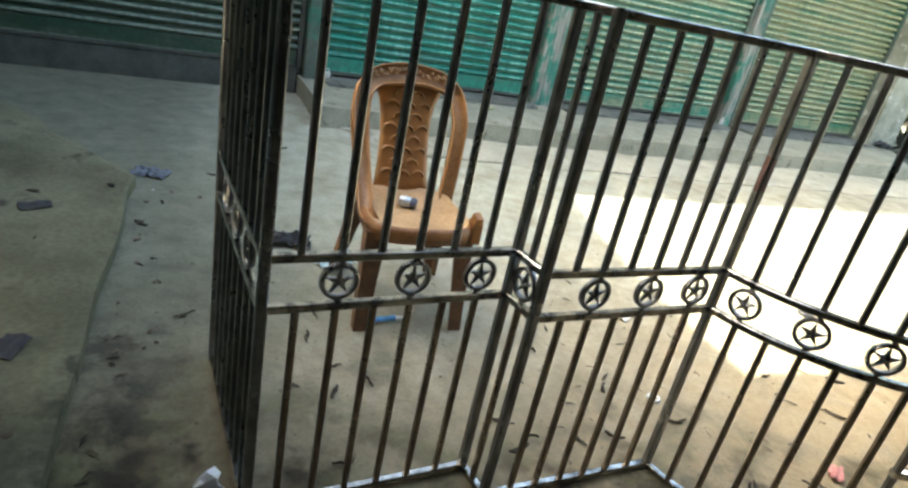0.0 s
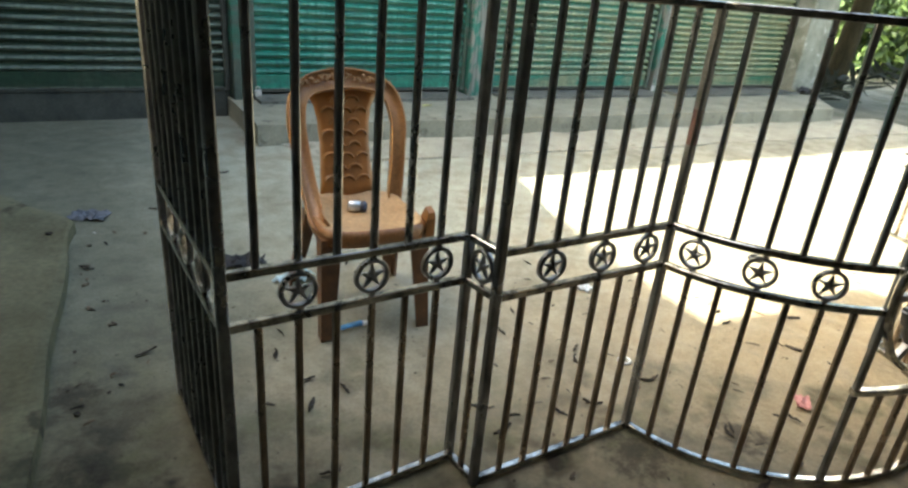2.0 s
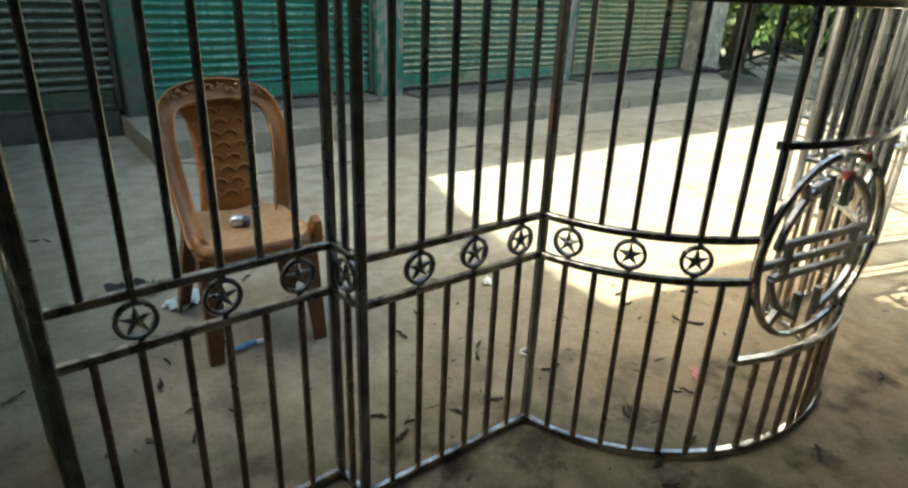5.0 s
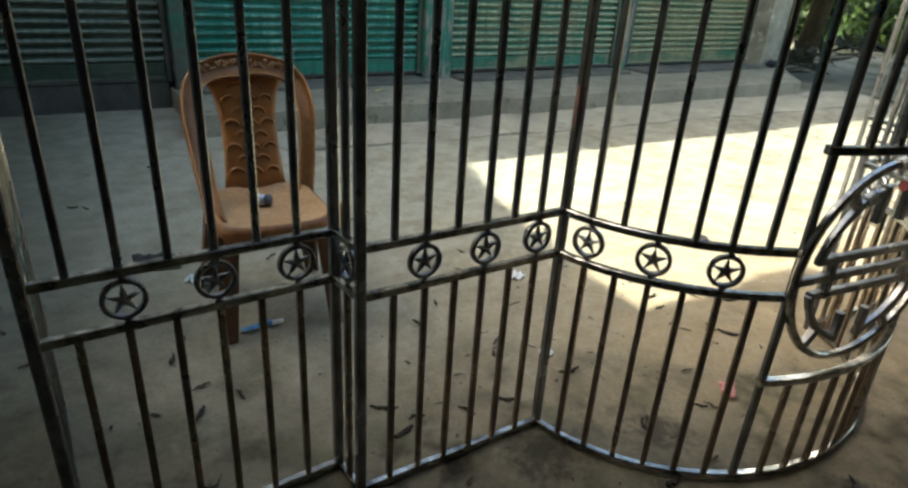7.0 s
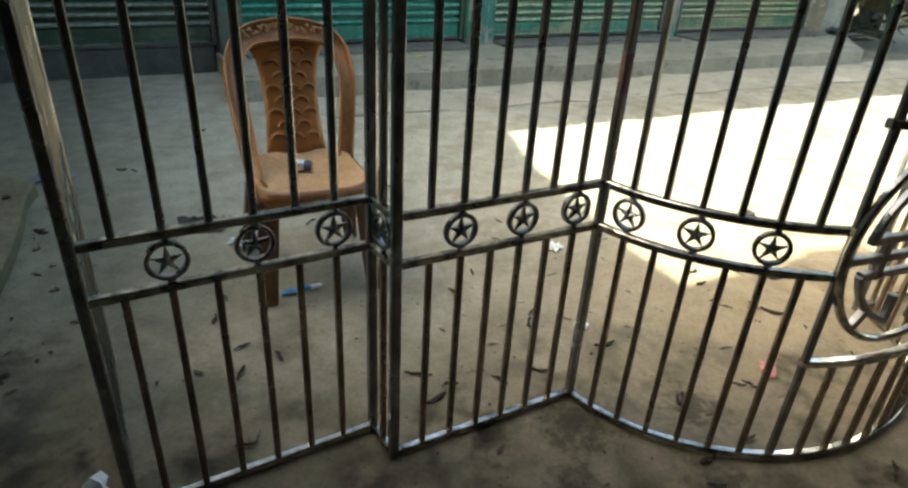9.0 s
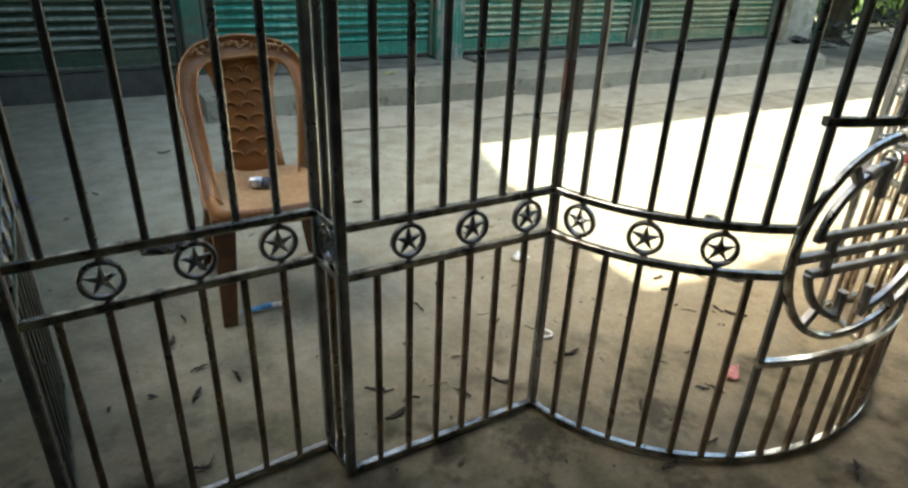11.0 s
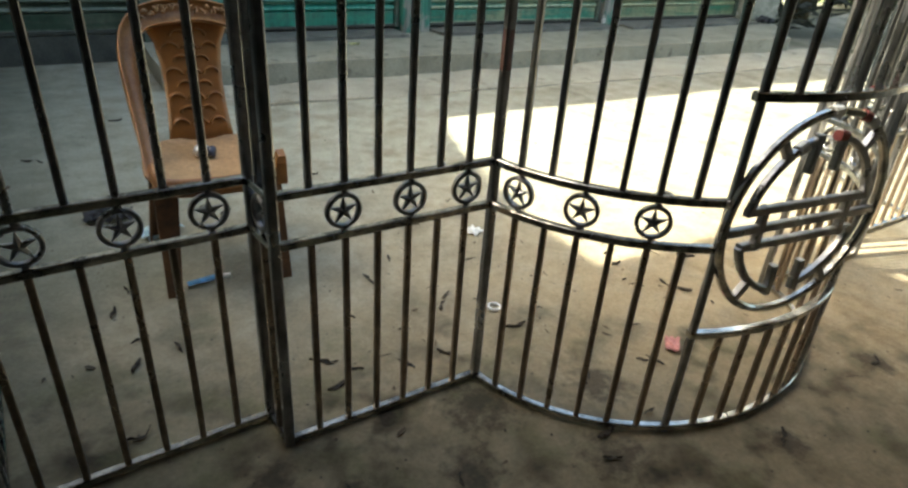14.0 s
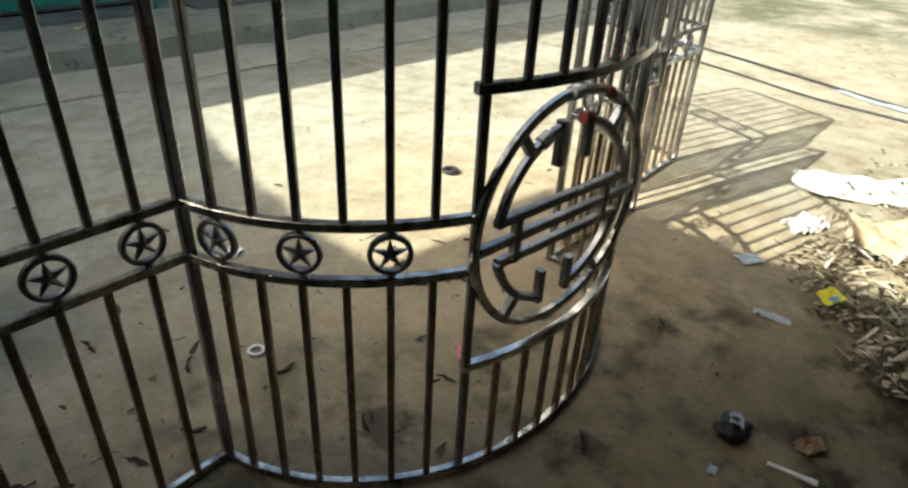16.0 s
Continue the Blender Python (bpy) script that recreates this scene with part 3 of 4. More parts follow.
def star_mesh():
    bm = bmesh.new()
    rings = []
    for d in (-0.004, 0.004):
        rings.append([((0.037 if i % 2 == 0 else 0.0122) * math.sin(math.pi * i / 5), d, (0.037 if i % 2 == 0 else 0.0122) * math.cos(math.pi * i / 5)) for i in range(10)])
    vs = [[bm.verts.new(p) for p in r] for r in rings]
    for i in range(10):
        bm.faces.new((vs[0][i], vs[0][(i + 1) % 10], vs[1][(i + 1) % 10], vs[1][i]))
    for row, d in ((vs[0], -0.011), (vs[1], 0.011)):
        c = bm.verts.new((0, d, 0))
        for i in range(10):
            bm.faces.new((row[i], row[(i + 1) % 10], c))
    return mesh_of("star", bm, STEEL)


def ring_bm(r, w, d, n=28, a0=0.0, a1=2 * math.pi):
    closed = abs(a1 - a0 - 2 * math.pi) < 1e-6
    k = n if closed else n + 1
    path = [(r * math.cos(a0 + (a1 - a0) * i / n), 0, r * math.sin(a0 + (a1 - a0) * i / n)) for i in range(k)]
    return ring_sweep(path, w, d, closed)


def ring_sweep(path, w, d, closed):
    rings = []
    for x, _, z in path:
        out = Vector((x, 0, z)).normalized()
        rings.append([Vector((x, 0, z)) + out * p + Vector((0, 1, 0)) * q for p, q in section(w, d, min(w, d) * 0.22)])
    return loft(rings, closed)


STAR, STAR_RING = star_mesh(), mesh_of("star_ring", ring_bm(0.0415, 0.0108, 0.017, 32), STEEL, True)


WELD = mesh_of("weld_bead", blob(0.011, 0.008, 0.0045, 0.3, 6, 2), STEEL, True)


def upright(me, pos, ang, name="bar"):
    put(name, me, grill, pose(pos.x, pos.y, 0, 0, 0, math.degrees(ang)))


def medallion(pos, ang):
    r = put("star_ring", STAR_RING, grill, pose(pos.x, pos.y, (Z_LOW + Z_UP) / 2, 0, 0, math.degrees(ang)), "small steel ring")
    put("star", STAR, r, None, "five-pointed steel star")
    for z, tilt in ((0.049, 20), (-0.049, 160)):
        put("weld_bead", WELD, r, pose(0.004, 0, z, 0, tilt, 0), "dark lumpy weld")


def rail(line, a, b, z, name, mat=None, w=RAIL, h=RAIL):
    pts = [Vector((p.x, p.y, z)) for p in line.sub(a, b)]
    part(name, sweep(pts, section(w, h, 0.0025)), mat or BARE, grill)


def panel(line, gaps, stars, lag=0.0, bars=(BAR_UP, BAR_DOWN)):
    """Rails, bars and medallions on one run."""
    for z, nm in ((Z_BOT, "bottom_rail"), (Z_LOW, "lower_rail"), (Z_UP, "upper_rail"), (Z_TOP, "top_rail")):
        rail(line, 0.004, line.length - 0.004, z, nm)
    for i in range(1, gaps):
        p, a = line.at(line.length * (i - lag * (gaps - i) / (gaps - 1)) / gaps)
        for me in bars:
            upright(me, p, a)
    for s in stars:
        medallion(*line.at(line.length * s / gaps))


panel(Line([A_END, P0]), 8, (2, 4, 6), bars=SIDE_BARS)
panel(Line([P0, P1]), 7, (1.86, 3.88, 5.93), 0.17)
panel(Line([P1, P2]), 2, (1,))
panel(Line([P2, P3]), 7, (1.95, 4.02, 5.98))
panel(Line([Q3, Q2]), 7, (2, 4, 6))
panel(Line([Q2, Q1]), 2, (1,))
panel(Line([Q1, Q0]), 8, (2, 4, 6))
panel(Line([Q0, B_END]), 9, (2, 4, 6, 8))
for p in (A_END, P0, P1, P2, P3, Q3, Q2, Q1, Q0, B_END):
    upright(POST_ME, Vector((p[0], p[1], 0)), 0.0, "post")

bow = Line(bow_curve())
S1, S2 = 0.632, 1.262
GAP = S1 / 7
rail(bow, 0.004, bow.length - 0.004, Z_BOT, "bottom_rail")
rail(bow, 0.004, bow.length - 0.004, Z_TOP, "top_rail")
for a, b in ((0.004, S1), (S2, bow.length - 0.004)):
    rail(bow, a, b, Z_LOW, "lower_rail")
    rail(bow, a, b, Z_UP, "upper_rail")
rail(bow, S1 - 0.02, S2 + 0.01, 1.021, "emblem_rail", w=0.024, h=0.022)
rail(bow, S1 - 0.01, S2 + 0.01, 0.355, "emblem_rail", w=0.024, h=0.022)
for i in range(1, 7):
    p, a = bow.at(GAP * i)
    upright(BAR_UP, p, a)
    upright(BAR_DOWN, p, a)
    p, a = bow.at(S1 + (S2 - S1) * i / 7)
    upright(BAR_HIGH, p, a)
    upright(BAR_SHORT, p, a)
rest = bow.length - S2
k = round(rest / GAP)
for i in range(1, k):
    p, a = bow.at(S2 + rest * i / k)
    upright(BAR_UP, p, a)
    upright(BAR_DOWN, p, a)
for s in (S1, S2):
    p, a = bow.at(s)
    upright(THIN_POST, p, a, "post")
for s in (1.0 * GAP, 3.0 * GAP, 5.0 * GAP):
    medallion(*bow.at(s))
    medallion(*bow.at(bow.length - s))

sleeve = section(POST + 0.0012, POST + 0.0012, 0.0066)
part("paint_smear", loft([[(P3[0] + x, P3[1] + y, z) for x, y in sleeve] for z in (1.0, 1.10)]), worn("rubbed_red_primer", (0.07, 0.055, 0.05), (0.17, 0.075, 0.065), 0.5, 30, 90, 0.001), grill, "rubbed red primer on a post")

# the round emblem: outer ring, broken inner ring, three cross bars and short stubs
EMB = put("emblem", mesh_of("emblem", ring_bm(0.287, 0.021, 0.021, 64), BARE), grill, pose(-0.234, -0.412, 0.689, 0, 0, -8.4), "round steel emblem of bars inside a ring")


def emb(name, bm, mat=STEEL):
    return part(name, bm, mat, EMB)


def emb_bar(x0, z0, x1, z1, w=0.022, d=0.022, mat=STEEL):
    emb("emblem_bar", sweep([(x0, 0, z0), (x1, 0, z1)], section(d, w, 0.003), (0, 1, 0)), mat)


def emb_arc(r, a0, a1, n=20, w=0.020, mat=STEEL):
    emb("emblem_arc", ring_bm(r, w, 0.022, n, radians(a0), radians(a1)), mat)


emb_arc(0.222, 8, 78)
emb_arc(0.222, 102, 172)
emb_arc(0.222, 196, 256)
emb_arc(0.222, 284, 344)
emb_bar(-0.225, 0.040, 0.225, 0.040)
emb_bar(-0.275, -0.012, 0.275, -0.012)
emb_bar(-0.215, -0.062, 0.215, -0.062)
for sx in (-1, 1):
    emb_bar(sx * 0.160, 0.052, sx * 0.160, -0.074)
    emb_bar(sx * 0.048, 0.232, sx * 0.048, 0.130)
    emb_bar(sx * 0.052, -0.232, sx * 0.052, -0.140)
    for ang in (52, -52):
        c, s = sx * math.cos(radians(ang)), math.sin(radians(ang))
        emb_bar(0.228 * c, 0.228 * s, 0.282 * c, 0.282 * s)
RED = plain("faded_red_tape", (0.30, 0.07, 0.065), 0.7)


def wrap(x, z, ang, mat=RED, label="wound red tape", thick=0.026):
    """A scrap of tape wound round the steel."""
    part("tape", sweep([(x - 0.014 * math.cos(ang), 0, z - 0.014 * math.sin(ang)), (x, 0, z), (x + 0.014 * math.cos(ang), 0, z + 0.014 * math.sin(ang))], section(thick, thick, 0.006), (0, 1, 0)), mat, EMB, label)


wrap(0.10, 0.270, -0.35)
wrap(0.035, 0.222, -0.1)
for wx, wz, wa in ((0.135, 0.253, -0.5), (-0.02, 0.287, 0.05), (-0.10, 0.200, 0.5)):
    wrap(wx, wz, wa, WHITE, "torn white paper tape", 0.029)
wrap(0.11, 0.332, 0.0)


# ---- the chair ----
def chair():
    e = thing("plastic_chair", "brown moulded plastic chair with scale-pattern backrest, one arm broken off", "chair", "", pose(-1.388, 1.255, 0, 0, 0, -5.8) @ Matrix.Scale(1.03, 4))
    # seat: dished shell with rolled rim
    rings = []
    outline = []
    for i in range(40):
        a = 2 * math.pi * i / 40
        c, s = math.cos(a), math.sin(a)
        x = 0.222 * math.copysign(abs(c) ** 0.45, c)
        y = 0.215 * math.copysign(abs(s) ** 0.5, s) - 0.01
        x *= 1.0 - 0.10 * (y + 0.2) / 0.4
        if y < 0:
            y -= 0.018 * (1 - (x / 0.22) ** 2)
        outline.append((x, y))
    bm = bmesh.new()
    for k, z in ((1.0, 0.385), (1.02, 0.425), (1.0, 0.445), (0.95, 0.449), (0.85, 0.443), (0.6, 0.436), (0.3, 0.433)):
        rings.append([(x * k, y * k, z + (0.008 if y > 0.1 else 0) * (k > 0.9)) for x, y in outline])
    rings.insert(0, [(x * 0.96, y * 0.96, 0.387) for x, y in outline])
    rings.insert(0, [(x * 0.94, y * 0.94, 0.428) for x, y in outline])
    rings.insert(0, [(x * 0.3, y * 0.3, 0.426) for x, y in outline])
    top = loft(rings[6:], caps=False)
    top.verts.ensure_lookup_table()
    top.faces.new(top.verts[-40:])
    part("seat_top", top, SEATPL, part("seat", loft(rings[:7], caps=False), RIMPL, e, "brown seat with a deep rolled rim", smooth=True), "dusty sitting surface, paler for light from above", smooth=True)
    # legs: angle section, wide at the top
    for sx in (-1, 1):
        for front in (True, False):
            y0, y1 = (-0.185, -0.225) if front else (0.16, 0.275)
            x0, x1 = (0.195, 0.205) if front else (0.19, 0.235)
            rings = []
            for f in (0.0, 0.35, 0.7, 1.0):
                w = 0.080 - 0.030 * f
                t = 0.011
                cx, cy, z = sx * (x0 + (x1 - x0) * f), y0 + (y1 - y0) * f, 0.41 * (1 - f)
                dy = 1 if front else -1
                prof = [(0, 0), (-w, 0), (-w, t), (-t, t), (-t, w), (0, w)]
                rings.append([(cx + sx * (p + 0.02), cy + dy * (q - 0.012), z) for p, q in prof])
            part("leg", loft(rings), LEGPL, e, "grimy brown leg, darkened for shade")
    # stump of the broken arm
    part("arm_stump", loft([[(0.222 + dx, -0.17 + dy, z) for dx, dy in ((-0.02, -0.03), (0.018, -0.03), (0.018, 0.03), (-0.02, 0.03))] for z in (0.38, 0.46)] +
                           [[(0.228 + dx, -0.17 + dy, 0.485 + 0.012 * (dy > 0)) for dx, dy in ((-0.016, -0.022), (0.012, -0.02), (0.014, 0.026), (-0.014, 0.02))]]), PLASTIC, e, "jagged stump of a broken arm")
    # outer frame of the back: from the seat sides up and over
    arch = [(0.226, 0.275, 0.855), (0.168, 0.305, 0.915), (0.083, 0.318, 0.942), (0, 0.322, 0.95)]
    left = [(-0.212, -0.14, 0.418), (-0.220, -0.04, 0.44), (-0.230, 0.06, 0.52), (-0.241, 0.15, 0.64), (-0.246, 0.225, 0.76)]
    right = [(0.212, 0.150, 0.425), (0.226, 0.172, 0.54), (0.238, 0.198, 0.65), (0.246, 0.230, 0.76)]
    path = catmull(left + [(-x, y, z) for x, y, z in arch] + arch[-2::-1] + right[::-1], 5)
    rings = []
    n = len(path)
    for i, p in enumerate(path):
        t = (path[min(i + 1, n - 1)] - path[max(i - 1, 0)]).normalized()
        inward = (Vector((0, 0.2, 0.62)) - p)
        inward = (inward - t * inward.dot(t)).normalized()
        nrm = t.cross(inward).normalized()
        f = abs(2 * i / (n - 1) - 1)
        w = 0.054 + 0.030 * (1 - f) ** 2
        sec = [(-0.006, -0.028), (-0.006, 0.002), (0.005, 0.013), (w - 0.012, 0.015), (w, 0.007), (w, -0.034), (w - 0.005, -0.034), (w - 0.008, -0.002), (0.003, -0.003), (0.001, -0.028)]
        rings.append([p + inward * a + nrm * b for a, b in sec])
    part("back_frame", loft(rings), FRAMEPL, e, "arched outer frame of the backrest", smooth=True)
    # centre panel
    levels = [(0.440, 0.122, 0.190), (0.50, 0.115, 0.212), (0.58, 0.109, 0.238), (0.66, 0.107, 0.262), (0.74, 0.112, 0.284), (0.80, 0.122, 0.297), (0.85, 0.146, 0.306), (0.885, 0.178, 0.312), (0.905, 0.18, 0.316)]
    rings = []
    for z, w, y in levels:
        fr = [(w * u, y - 0.012 + 0.018 * u * u, z) for u in (-1, -0.8, -0.4, 0, 0.4, 0.8, 1)]
        bk = [(w * u, y + 0.006 + 0.014 * u * u, z) for u in (1, 0.8, 0.4, 0, -0.4, -0.8, -1)]
        rings.append(fr + bk)
    part("backrest", loft(rings), PLASTIC, e, "curved centre panel with raised scales", smooth=True)

    def surf(x, z):
        for (z0, w0, y0), (z1, w1, y1) in zip(levels, levels[1:]):
            if z0 <= z <= z1:
                f = (z - z0) / (z1 - z0)
                u = x / (w0 + (w1 - w0) * f)
                return y0 + (y1 - y0) * f - 0.012 + 0.018 * u * u
        return 0.3
    # raised scales
    for r in range(8):
        z = 0.50 + r * 0.046
        cols = (-0.035, 0.035) if r % 2 else (-0.068, 0.0, 0.068)
        for cx in cols:
            pts = []
            for a in np.linspace(radians(10), radians(170), 8):
                x, zz = cx + 0.029 * math.cos(a), z + 0.027 * math.sin(a)
                pts.append((x, surf(x, zz) - 0.001, zz))
            part("scale_ridge", sweep(pts, [(-0.006, -0.003), (0.006, -0.003), (0.001, 0.010)], (0, -1, 0)), PLASTIC, e)
    # leafy relief along the crown
    bm = bmesh.new()
    rnd = random.Random(5)
    for i in range(46):
        x = -0.19 + 0.38 * i / 45 + rnd.uniform(-0.005, 0.005)
        z = 0.895 + 0.035 * (1 - (x / 0.2) ** 2) + rnd.uniform(-0.014, 0.010)
        bmesh.ops.create_icosphere(bm, subdivisions=1, radius=1, matrix=pose(x, 0.300 - 0.02 * abs(x) / 0.2, z, 0, rnd.uniform(0, 180)) @ Matrix.Diagonal((0.011, 0.005, 0.005, 1)))
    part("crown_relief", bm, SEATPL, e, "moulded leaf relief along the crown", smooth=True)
    return e


chair()


# ---- small things on the ground and the chair ----
def single(name, bm, mat, label, category, m=None, smooth=False, group=""):
    return tagged(part(name, bm, mat, None, "", m, smooth), label, category, group)


TIN = plain("shiny_printed_foil", (0.62, 0.66, 0.70), 0.3, 0.6, 0.25, 25)
BLUE = plain("blue_printed_tube", (0.06, 0.22, 0.45), 0.4, 0, 0.5, 30)
YELLOW = plain("yellow_printed_packet", (0.75, 0.68, 0.03), 0.5, 0, 0.15, 20)
PINK = plain("faded_pink_plastic", (0.48, 0.20, 0.18), 0.6)
SHEETW = plain("white_plastic_sheet", (0.74, 0.74, 0.70), 0.5, 0, 0.12, 12)
BROWNST = worn("brown_lump", (0.16, 0.11, 0.07), (0.30, 0.21, 0.13), 0.9, 14, 90)

# crushed tin on the seat
bm = bmesh.new()
rings = []
for i, (r, x) in enumerate(((0.020, -0.038), (0.026, -0.03), (0.027, -0.01), (0.023, 0.012), (0.026, 0.03), (0.018, 0.038))):
    rings.append([(x, r * math.cos(a) * (1 + 0.12 * math.sin(3 * a + i)), 0.024 + r * 0.9 * math.sin(a)) for a in np.linspace(0, 2 * math.pi, 14, endpoint=False)])
CAN = single("crushed_can", loft(rings[:4]), TIN, "crushed silver and dark drink can lying on the chair seat", "can", pose(-1.400, 1.272, 0.4470, 0, 0, -32), True)
part("can_end", loft(rings[3:]), plain("dark_blue_print", (0.03, 0.04, 0.07), 0.35), CAN, "dark blue printed end", smooth=True)

# blue tube under the chair
e = thing("tube", "flat blue and white squeezed tube lying under the chair", "tube", "", pose(-1.486, 1.091, 0.002, 0, 0, -4))
part("tube_body", loft([[(x, w * c, 0.004 + h * s + h) for c, s in ((-1, 0), (-0.6, 0.8), (0.6, 0.8), (1, 0), (0.6, -0.8), (-0.6, -0.8))] for x, w, h in ((-0.075, 0.018, 0.003), (-0.02, 0.016, 0.008), (0.04, 0.013, 0.012))]), BLUE, e)
part("tube_cap", loft([[(x, 0.010 * math.cos(a), 0.013 + 0.010 * math.sin(a)) for a in np.linspace(0, 2 * math.pi, 10, endpoint=False)] for x in (0.041, 0.085)]), WHITE, e, "white cap")


def crumple(name, sx, sy, hz, mat, label, category, m, seed, cuts=9, fold=2.2, smooth=False):
    """A crumpled sheet with thickness."""
    bm = bmesh.new()
    top = []
    for side in (0, 1):
        grid = []
        for j in range(cuts + 1):
            row = []
            for i in range(cuts + 1):
                x, y = sx * (i / cuts - 0.5), sy * (j / cuts - 0.5)
                v = Vector((x * fold * 4 / max(sx, sy), y * fold * 4 / max(sx, sy), seed * 3.7))
                ex = 1 + 0.16 * noise.noise(v * 0.8 + Vector((5, 1, 0)))
                z = hz * max(0, 0.42 + noise.noise(v) + 0.35 * noise.noise(v * 2.7))
                row.append(bm.verts.new((x * ex, y * ex, z + 0.003 * side + 0.001)))
            grid.append(row)
        top.append(grid)
    for side, grid in enumerate(top):
        for j in range(cuts):
            for i in range(cuts):
                q = (grid[j][i], grid[j][i + 1], grid[j + 1][i + 1], grid[j + 1][i])
                bm.faces.new(q if side else q[::-1])
    a, b = top
    rim = [(0, i) for i in range(cuts)] + [(j, cuts) for j in range(cuts)] + [(cuts, i) for i in range(cuts, 0, -1)] + [(j, 0) for j in range(cuts, 0, -1)]
    for (j0, i0), (j1, i1) in zip(rim, rim[1:] + rim[:1]):
        bm.faces.new((a[j0][i0], a[j1][i1], b[j1][i1], b[j0][i0]))
    return single(name, bm, mat, label, category, m, smooth)


BLACKCLOTH = plain("black_cloth", (0.025, 0.026, 0.03), 0.8)
BLUEGREY = plain("pale_blue_cloth", (0.40, 0.47, 0.52), 0.8)
crumple("black_polythene", 0.34, 0.20, 0.09, BLACKCLOTH, "crumpled black polythene at the platform end", "polythene", pose(7.70, 4.74, 0.181, 0, 0, 15), 52, 12, 1.6)
crumple("cloth_rag", 0.20, 0.13, 0.045, BLACKCLOTH, "crumpled black rag on the ground behind the chair", "rag", pose(-1.75, 1.85, 0, 0, 0, -12), 2)
crumple("plastic_wrapper", 0.17, 0.11, 0.03, plain("pale_blue_film", (0.42, 0.56, 0.60), 0.4, 0, 0.15, 20), "pale blue crumpled wrapper beside a black rag", "wrapper", pose(-1.570, 1.61, 0, 0, 0, 25), 4)
crumple("grey_rag", 0.19, 0.13, 0.03, plain("grey_blue_cloth", (0.12, 0.13, 0.15), 0.85), "grey crumpled rag at the corner of the slab", "rag", pose(-2.37, 2.74, 0, 0, 0, -25), 41)
single("foil_scrap", blob(0.040, 0.034, 0.036, 0.9, 4, 2), plain("white_foil", (0.80, 0.80, 0.80), 0.35, 0.2, 0.12, 40), "crumpled white foil ball by the grill corner", "foil", pose(-2.241, 0.318, 0.030, 0, 0, 30))
crumple("white_scrap", 0.085, 0.06, 0.022, WHITE, "torn white paper scrap on the earth", "paper scrap", pose(-0.28, 0.995, 0, 0, 0, 30), 9, 7)
crumple("paper_sheet", 0.10, 0.075, 0.008, BLUEGREY, "small pale paper square on the ground", "paper", pose(1.187, -0.60, 0.004, 0, 0, -38), 12, 6, 0.6)
crumple("plastic_bag", 0.21, 0.13, 0.05, SHEETW, "crumpled white plastic bag in the sun", "plastic bag", pose(1.70, -0.70, 0, 0, 0, -20), 15, 16, 1.4)
crumple("plastic_sheet", 0.95, 0.36, 0.035, SHEETW, "large white plastic sheet spread on the ground", "plastic sheet", pose(2.46, -0.95, 0, 0, 0, -62), 17, 28, 1.7)
crumple("sack_scrap", 0.42, 0.30, 0.07, worn("tan_sack", (0.34, 0.27, 0.165), (0.5, 0.41, 0.27), 0.9, 9, 120), "tan scrap of sacking lying in the rubbish", "sack", pose(1.79, -0.995, 0.01, 0, 0, 15), 19, 18, 1.2, True)
crumple("leaf_scrap", 0.10, 0.06, 0.02, plain("pale_yellow_leaf", (0.5, 0.48, 0.22), 0.7), "pale dry leaf on the platform", "leaf", pose(0.715, 4.54, 0.180, 0, 0, 10), 21, 6)
PACKET = crumple("yellow_packet", 0.095, 0.07, 0.008, YELLOW, "flat bright yellow printed packet in the rubbish", "packet", pose(1.043, -0.937, 0.045, 14, -8, -30), 23, 6, 0.8)
part("print", box(-0.028, 0.012, -0.033, -0.008, 0.013, 0.0155), plain("pale_blue_print", (0.25, 0.42, 0.55), 0.5), PACKET, "pale blue printed patch")
crumple("clear_wrapper", 0.13, 0.035, 0.014, BLUEGREY, "long clear plastic wrapper strip", "wrapper", pose(0.812, -0.796, 0, 0, 0, -80), 25, 8, 1.4)
crumple("brown_lump", 0.085, 0.05, 0.018, BROWNST, "flat brown dry leaf lump", "leaf", pose(0.224, -1.062, 0, 0, 0, -35), 27, 8)
crumple("pebble_scrap", 0.034, 0.022, 0.010, BLUEGREY, "tiny pale scrap on the earth", "scrap", pose(-0.048, -0.876, 0, 0, 0, 0), 29, 5)
single("black_bag", blob(0.050, 0.043, 0.036, 0.55, 8, 4), BLACK, "knotted black plastic bag lump on the earth", "plastic bag", pose(0.123, -0.868, 0.022, 0, 0, -20), True)
crumple("white_patch", 0.055, 0.04, 0.012, BLUEGREY, "grey scrap stuck on the black bag", "scrap", pose(0.128, -0.870, 0.048, 8, 10, 20), 31, 6)
single("white_stick", loft([[(x, w * math.cos(a), 0.009 + 0.006 * math.sin(a)) for a in np.linspace(0, 2 * math.pi, 8, endpoint=False)] for x, w in ((-0.06, 0.004), (0.03, 0.007), (0.055, 0.012), (0.066, 0.010))]), WHITE, "white plastic spoon handle on the earth", "plastic spoon", pose(0.083, -1.043, 0, 0, 0, -82), True)
single("tape_ring", ring_bm(0.023, 0.009, 0.012, 20), WHITE, "small white plastic ring lying on the earth", "ring", pose(-0.577, 0.421, 0.007, 90, 0, 0), True)
